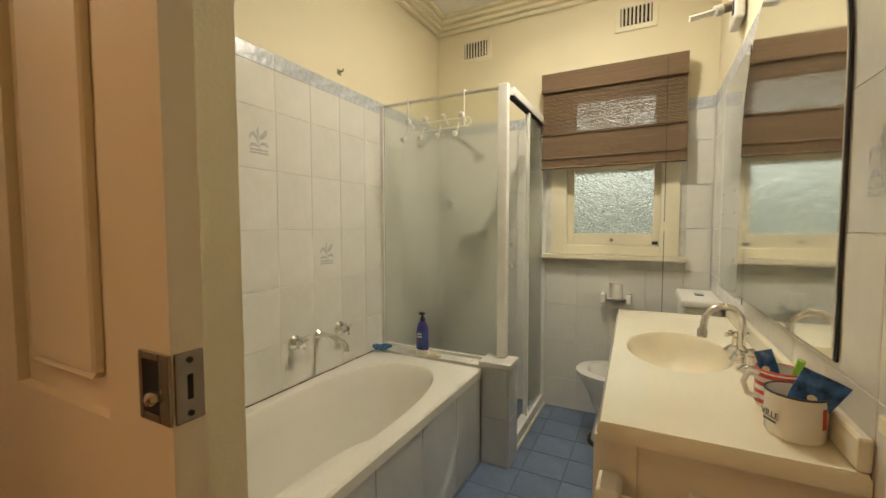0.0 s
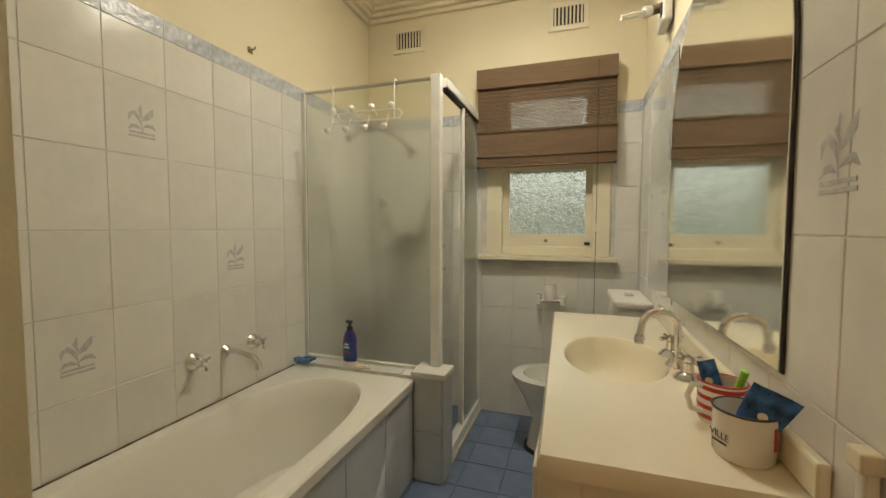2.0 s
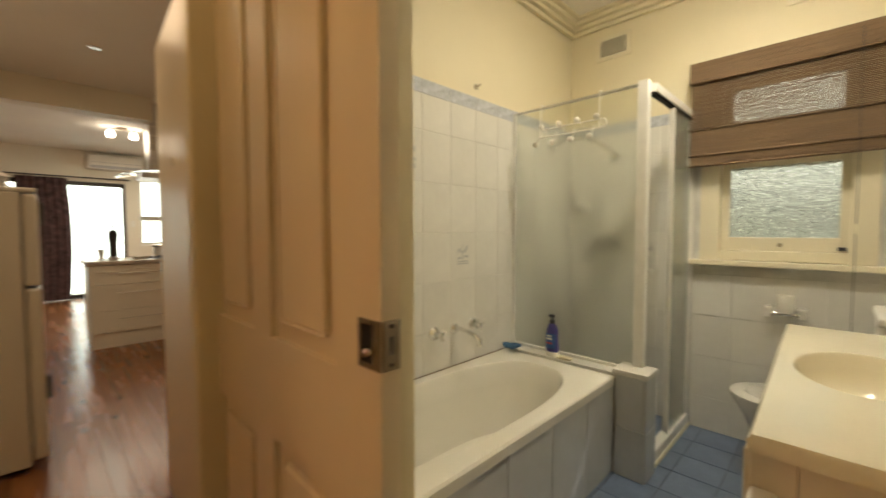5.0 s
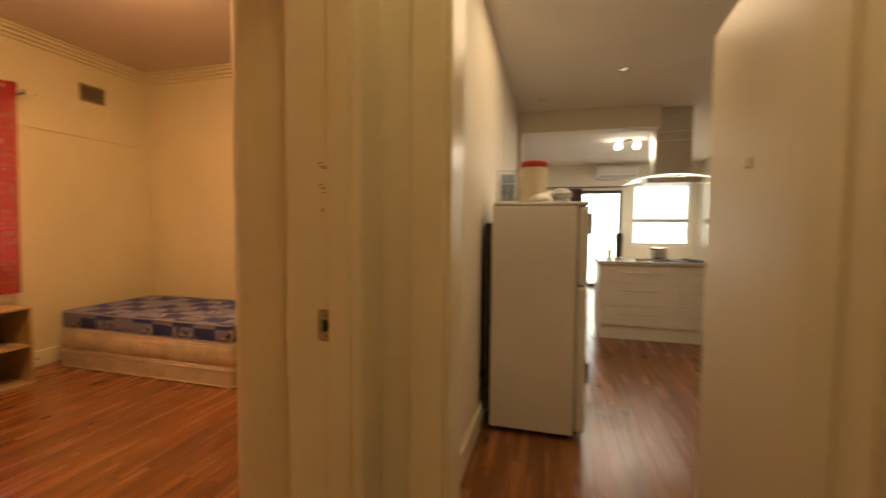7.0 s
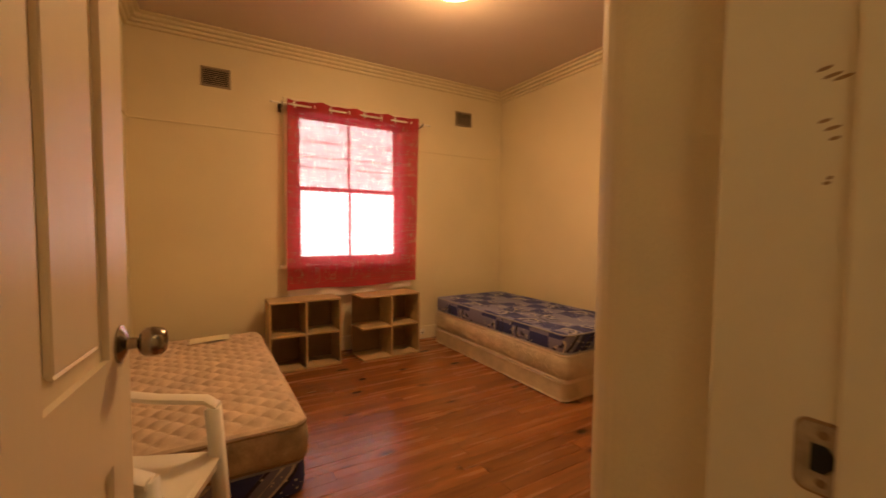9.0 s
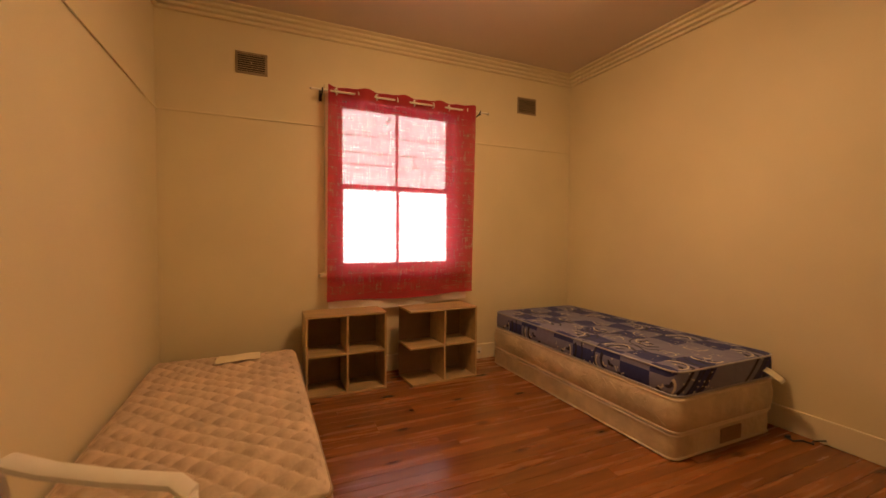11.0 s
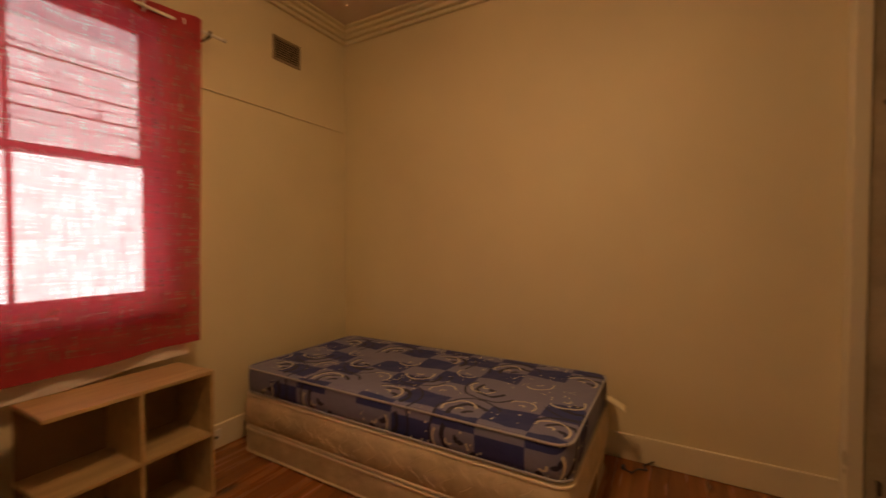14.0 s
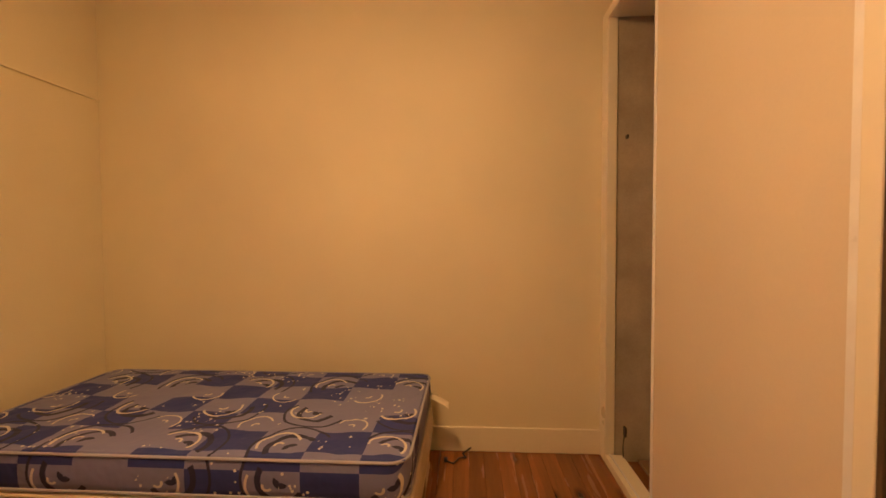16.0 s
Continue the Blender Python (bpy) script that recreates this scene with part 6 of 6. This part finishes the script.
part("base", Build().lathe(0, 0, [(0.055, 0), (0.055, 0.02), (0.04, 0.03)], 24), M["steel"], kt)
part("body", Build().lathe(0, 0, [(0.04, 0.03), (0.04, 0.20), (0.045, 0.21), (0.045, 0.30), (0.03, 0.32)], 24), M["dark_metal"], kt)
part("knob", Build().lathe(0, 0, [(0.006, 0.32), (0.006, 0.35), (0.016, 0.36), (0.012, 0.38), (0.001, 0.382)], 16), M["ink"], kt)
for k, (x, y, r, h, m) in enumerate(((-5.30, 0.70, 0.035, 0.11, "white_plastic"), (-5.05, 1.02, 0.09, 0.03, "porcelain"), (-5.10, 1.75, 0.07, 0.05, "porcelain"))):
    single("dish", Build().lathe(0, 0, [(r * 0.7, 0), (r, h), (r * 0.95, h), (r * 0.65, 0.006), (0.001, 0.006)], 24), M[m], "white dish standing on the benchtop", "dish", pose(x, y, KZ))

hd = thing("range_hood", "stainless steel range hood with curved glass canopy", "range hood", (-5.22, 1.32, 0))
part("chimney", Build().box(-0.13, 0.13, -0.19, 0.19, 1.90, HALL_H - 0.002, 0.003), M["steel"], hd)
for z in (2.28, 2.38):
    part("light_band", Build().box(0.130, 0.1325, -0.185, 0.185, z, z + 0.012), M["frame_white"], hd)
can2 = part("canopy", Build().grid(24, 6, lambda u, v: (-0.26 + 0.52 * v, -0.46 + 0.92 * u, 1.895 - 0.07 * (2 * u - 1) ** 2)), M["clear"], hd, "curved clear glass canopy")
md = can2.modifiers.new("thick", "SOLIDIFY")
md.thickness = 0.008
part("motor_box", Build().box(-0.22, 0.22, -0.28, 0.28, 1.80, 1.86, 0.006), M["steel"], hd)

# glazed door, blinds, curtain and outside
gd = thing("door_glass", "white framed sliding glass door to a bright garden", "door", (0, 0, 0))
tagged(gd, kind="structure")
for y0, y1 in ((-0.35, 0.535), (0.535, 1.42)):
    fm = Build().box(-9.32, -9.28, y0, y0 + 0.05, 0, 2.10, 0.004).box(-9.32, -9.28, y1 - 0.05, y1, 0, 2.10, 0.004).box(-9.32, -9.28, y0 + 0.05, y1 - 0.05, 0, 0.07).box(-9.32, -9.28, y0 + 0.05, y1 - 0.05, 2.03, 2.10)
    part("frame", fm, M["dark_metal"], gd)
    p = part("pane", Build().box(-9.302, -9.298, y0 + 0.05, y1 - 0.05, 0.07, 2.03), M["clear"], gd)
    p.visible_shadow = False
dc = thing("curtain", "dark floral curtain drawn to one side of the glass door", "curtain", (0, 0, 0))
part("panel", Build().grid(50, 16, lambda u, v: (-9.10 + 0.03 * math.sin(u * 44), -0.02 + (0.62 + 0.05 * math.sin(3 * v)) * u, 0.03 + 2.10 * v)), M["dark_curtain"], dc)
single("curtain_rail", Build().tube([(-9.11, -0.5, 2.16), (-9.11, 1.48, 2.16)], 0.012, 10).box(-9.20, -9.11, -0.45, -0.43, 2.15, 2.17).box(-9.20, -9.11, 1.42, 1.44, 2.15, 2.17), M["dark_metal"], "dark metal curtain rail above the glass door", "curtain rail")
for nm, horiz in (("window_kitchen_west", True), ("window_kitchen_north", False)):
    w = thing(nm, "white kitchen window with a timber transom", "window", (0, 0, 0))
    tagged(w, kind="structure")
    u0, u1 = (1.62, 2.72) if horiz else (-8.95, -7.3)
    f = lambda a, c, z0, z1: (Build().box(-9.32, -9.24, a, c, z0, z1, 0.003) if horiz else Build().box(a, c, 2.89, 2.97, z0, z1, 0.003))
    for a, c, z0, z1 in ((u0, u0 + 0.05, 0.92, 2.22), (u1 - 0.05, u1, 0.92, 2.22), (u0 + 0.05, u1 - 0.05, 0.92, 0.98), (u0 + 0.05, u1 - 0.05, 2.16, 2.22), (u0 + 0.05, u1 - 0.05, 1.42, 1.50)):
        part("window_frame", f(a, c, z0, z1), M["shelf_back"] if z0 == 1.42 else M["kitchen_white"], w)
    vb = thing("venetian_blind", "white venetian blind with open slats", "blind", (0, 0, 0))
    for k in range(30):
        z = 0.98 + k * 0.042
        part("slat", Build().box(-9.215, -9.185, u0 + 0.01, u1 - 0.01, z, z + 0.014) if horiz else Build().box(u0 + 0.01, u1 - 0.01, 2.835, 2.865, z, z + 0.014), M["kitchen_white"], vb)
ac = thing("air_conditioner", "white wall split air conditioner", "air conditioner", (-9.20, 1.28, 2.44))
part("casing", Build().box(0, 0.19, -0.40, 0.40, -0.12, 0.14, 0.02, 3), S, ac)
part("louvre", Build().box(0.185, 0.193, -0.36, 0.36, -0.10, -0.05, 0.003), M["decor"], ac)
part("grille", Build().box(0.19, 0.193, -0.36, 0.36, 0.0, 0.006), M["decor"], ac)
sl = thing("spot_light", "brushed ceiling fitting with two lit spots", "ceiling light", (-6.75, 1.10, HALL_H))
part("base", Build().lathe(0, 0, [(0.07, 0), (0.07, -0.02), (0.03, -0.03)], 24), M["brown_vent"], sl)
for y in (-0.13, 0.13):
    part("arm", Build().tube([(0, y * 0.3, -0.02), (0, y, -0.06)], 0.008, 8), M["steel"], sl)
    q = part("spot", Build().lathe(0, 0, [(0.02, 0.05), (0.042, 0.0), (0.042, -0.05), (0.03, -0.062), (0.001, -0.064)], 20).spin(pose(0.02, y, -0.09, 0, 60, 0)), M["white_bulb"], sl)
    q.visible_shadow = False
for x, y in ((-2.62, 0.65), (-3.75, 0.58), (-4.46, -0.12)):
    dl = thing("downlight", "small recessed ceiling downlight", "downlight", (x, y, HALL_H), 0, "hall downlights")
    part("trim", Build().lathe(0, 0, [(0.045, 0), (0.045, -0.005), (0.032, -0.008)], 24), M["steel"], dl)
sw = thing("light_switch", "white plastic wall switch by the glass door", "switch", (-9.20, 1.52, 1.35))
part("plate", Build().box(0, 0.01, -0.035, 0.035, -0.06, 0.06, 0.003), S, sw)
part("rocker", Build().box(0.01, 0.014, -0.012, 0.012, -0.02, 0.02, 0.002), S, sw)

# bright garden seen through the openings
fixed("backdrop_garden", Build().box(-12.0, -11.9, -4.0, 6.0, -0.2, 5.0).box(-12.0, -4.0, 5.9, 6.0, -0.2, 5.0), M["daylight"], "bright overexposed garden light", "backdrop")
fixed("backdrop_yard", Build().box(-4.5, 1.2, -7.1, -7.0, -0.2, 3.2), M["yard"], "bright overexposed yard beyond the window", "backdrop")
fixed("backdrop_bath", Build().box(-1.5, 2.5, 4.6, 4.7, 0.2, 3.6), M["garden"], "glowing garden backdrop beyond the bathroom window, brighter upward", "backdrop")
aw = thing("window_awning", "pale slatted awning outside the bedroom window", "awning", (0, 0, 0))
for k in range(6):
    part("slat", Build().box(-2.4, -0.7, -4.79 - 0.01 * (k % 2), -4.782 - 0.01 * (k % 2), 1.70 + k * 0.125, 1.834 + k * 0.125, 0.001), M["awning"], aw)
for z in (1.89, 2.00, 2.16):
    part("batten", Build().box(-2.38, -0.72, -4.781, -4.770, z, z + 0.010, 0.002), M["gloss_trim"], aw)
for x in (-2.38, -1.56, -0.72):
    part("rib", Build().box(x - 0.012, x + 0.012, -4.782, -4.625, 2.30, 2.33), M["awning"], aw)
fixed("ground", Build().box(-14, 8, -9, 8, -0.5, -0.2), mat("paving", (0.35, 0.34, 0.30), 0.8, var=0.2), "pale concrete paving outside", "ground")

# ---- tiled surfaces, piece by piece ----
def tiles_on_wall(wall, axis, plane, proud, u0, u1, du, ustart, zrows, material, skip=()):
    """Tiles as parts of a wall. axis 'x': wall at x = plane, runs along y; proud is the sign of the room side."""
    cache = {}
    n0 = math.floor((u0 - ustart) / du)
    u = ustart + n0 * du
    while u < u1 - 0.002:
        a, c = max(u, u0), min(u + du, u1)
        for z0, z1 in zrows:
            if c - a < 0.006 or any(s[0] < (a + c) / 2 < s[1] and s[2] < (z0 + z1) / 2 < s[3] for s in skip):
                continue
            key = (round(c - a, 3), round(z1 - z0, 3))
            if key not in cache:
                g, t = 0.0012, 0.006
                w, h = key
                bb = Build()
                bb.box(0, t, g, w - g, g, h - g, 0.0012, 1) if axis == "x" else bb.box(g, w - g, 0, t, g, h - g, 0.0012, 1)
                cache[key] = bb.mesh("tile", material)
            ob = new("tile", cache[key])
            ob.parent = wall
            wob = random.uniform(-0.0003, 0.0003)
            ob.location = (plane + wob - (0.006 if proud < 0 else 0), a, z0) if axis == "x" else (a, plane + wob - (0.006 if proud < 0 else 0), z0)
        u += du


ZR = [(0.0, 0.20), (0.20, 0.45), (0.45, 0.70), (0.70, 0.95), (0.95, 1.20), (1.20, 1.45), (1.45, 1.70), (1.70, 1.875)]
BR = [(1.875, 1.945)]
obj = bpy.data.objects
fixed("grout_west", Build().box(-1.012, -1.0022, 0.70, 3.05, 0, 1.945), M["grout"], "pale grey tile grout", "grout")
fixed("grout_east", Build().box(0.7422, 0.752, 0.70, 3.05, 0, 1.945), M["grout"], "pale grey tile grout", "grout")
b = Build().box(-1.005, 0.745, 3.0465, 3.052, 0, 1.006).box(-1.005, -0.158, 3.0465, 3.052, 1.006, 1.945).box(0.581, 0.745, 3.0465, 3.052, 1.01, 1.945)
fixed("grout_window", b, M["grout"], "pale grey tile grout", "grout")
tiles_on_wall(obj["wall_bath_west"], "x", -1.0065, 1, 0.70, 3.044, 0.20, 1.541, ZR, M["tile"])
tiles_on_wall(obj["wall_bath_west"], "x", -1.0065, 1, 0.70, 3.044, 0.20, 1.541, BR, M["border"])
tiles_on_wall(obj["wall_bath_east"], "x", 0.7465, -1, 0.70, 3.044, 0.20, 1.541, ZR, M["tile"])
tiles_on_wall(obj["wall_bath_east"], "x", 0.7465, -1, 0.70, 3.044, 0.20, 1.541, BR, M["border"])
HOLE = [(-0.158, 0.581, 1.006, 2.3)]
tiles_on_wall(obj["wall_bath_window"], "y", 3.0465, -1, -1.0, 0.74, 0.20, -0.19, ZR, M["tile"], HOLE)
tiles_on_wall(obj["wall_bath_window"], "y", 3.0465, -1, -1.0, 0.74, 0.20, -0.19, BR, M["border"], HOLE)


def floor_tiles(floor, x0, x1, y0, y1, d, ox, oy):
    cache = {}
    x = ox
    while x < x1:
        y = oy
        while y < y1:
            a, c, e, g = max(x, x0), min(x + d, x1), max(y, y0), min(y + d, y1)
            if c - a > 0.01 and g - e > 0.01:
                key = (round(c - a, 3), round(g - e, 3))
                if key not in cache:
                    cache[key] = Build().box(0.002, key[0] - 0.002, 0.002, key[1] - 0.002, -0.008, 0, 0.0015, 1).mesh("tile", M["blue_tile"])
                ob = new("tile", cache[key])
                ob.parent = floor
                ob.location = (a, e, random.uniform(-0.0008, 0))
            y += d
        x += d


floor_tiles(floor_bath, -1.0, 0.74, 0.61, 3.044, 0.20, -1.12, 0.43)
boards(floor_bed, -3.50, 0.25, -4.40, -0.60)
boards(floor_bed, -0.87, 0.95, -0.60, 0.60)
boards(floor_hall, -9.20, -0.87, -0.42, 0.58)
boards(floor_hall, -9.20, -1.14, 0.58, 2.85)
boards(floor_hall, -9.20, -5.10, -2.60, -0.42)
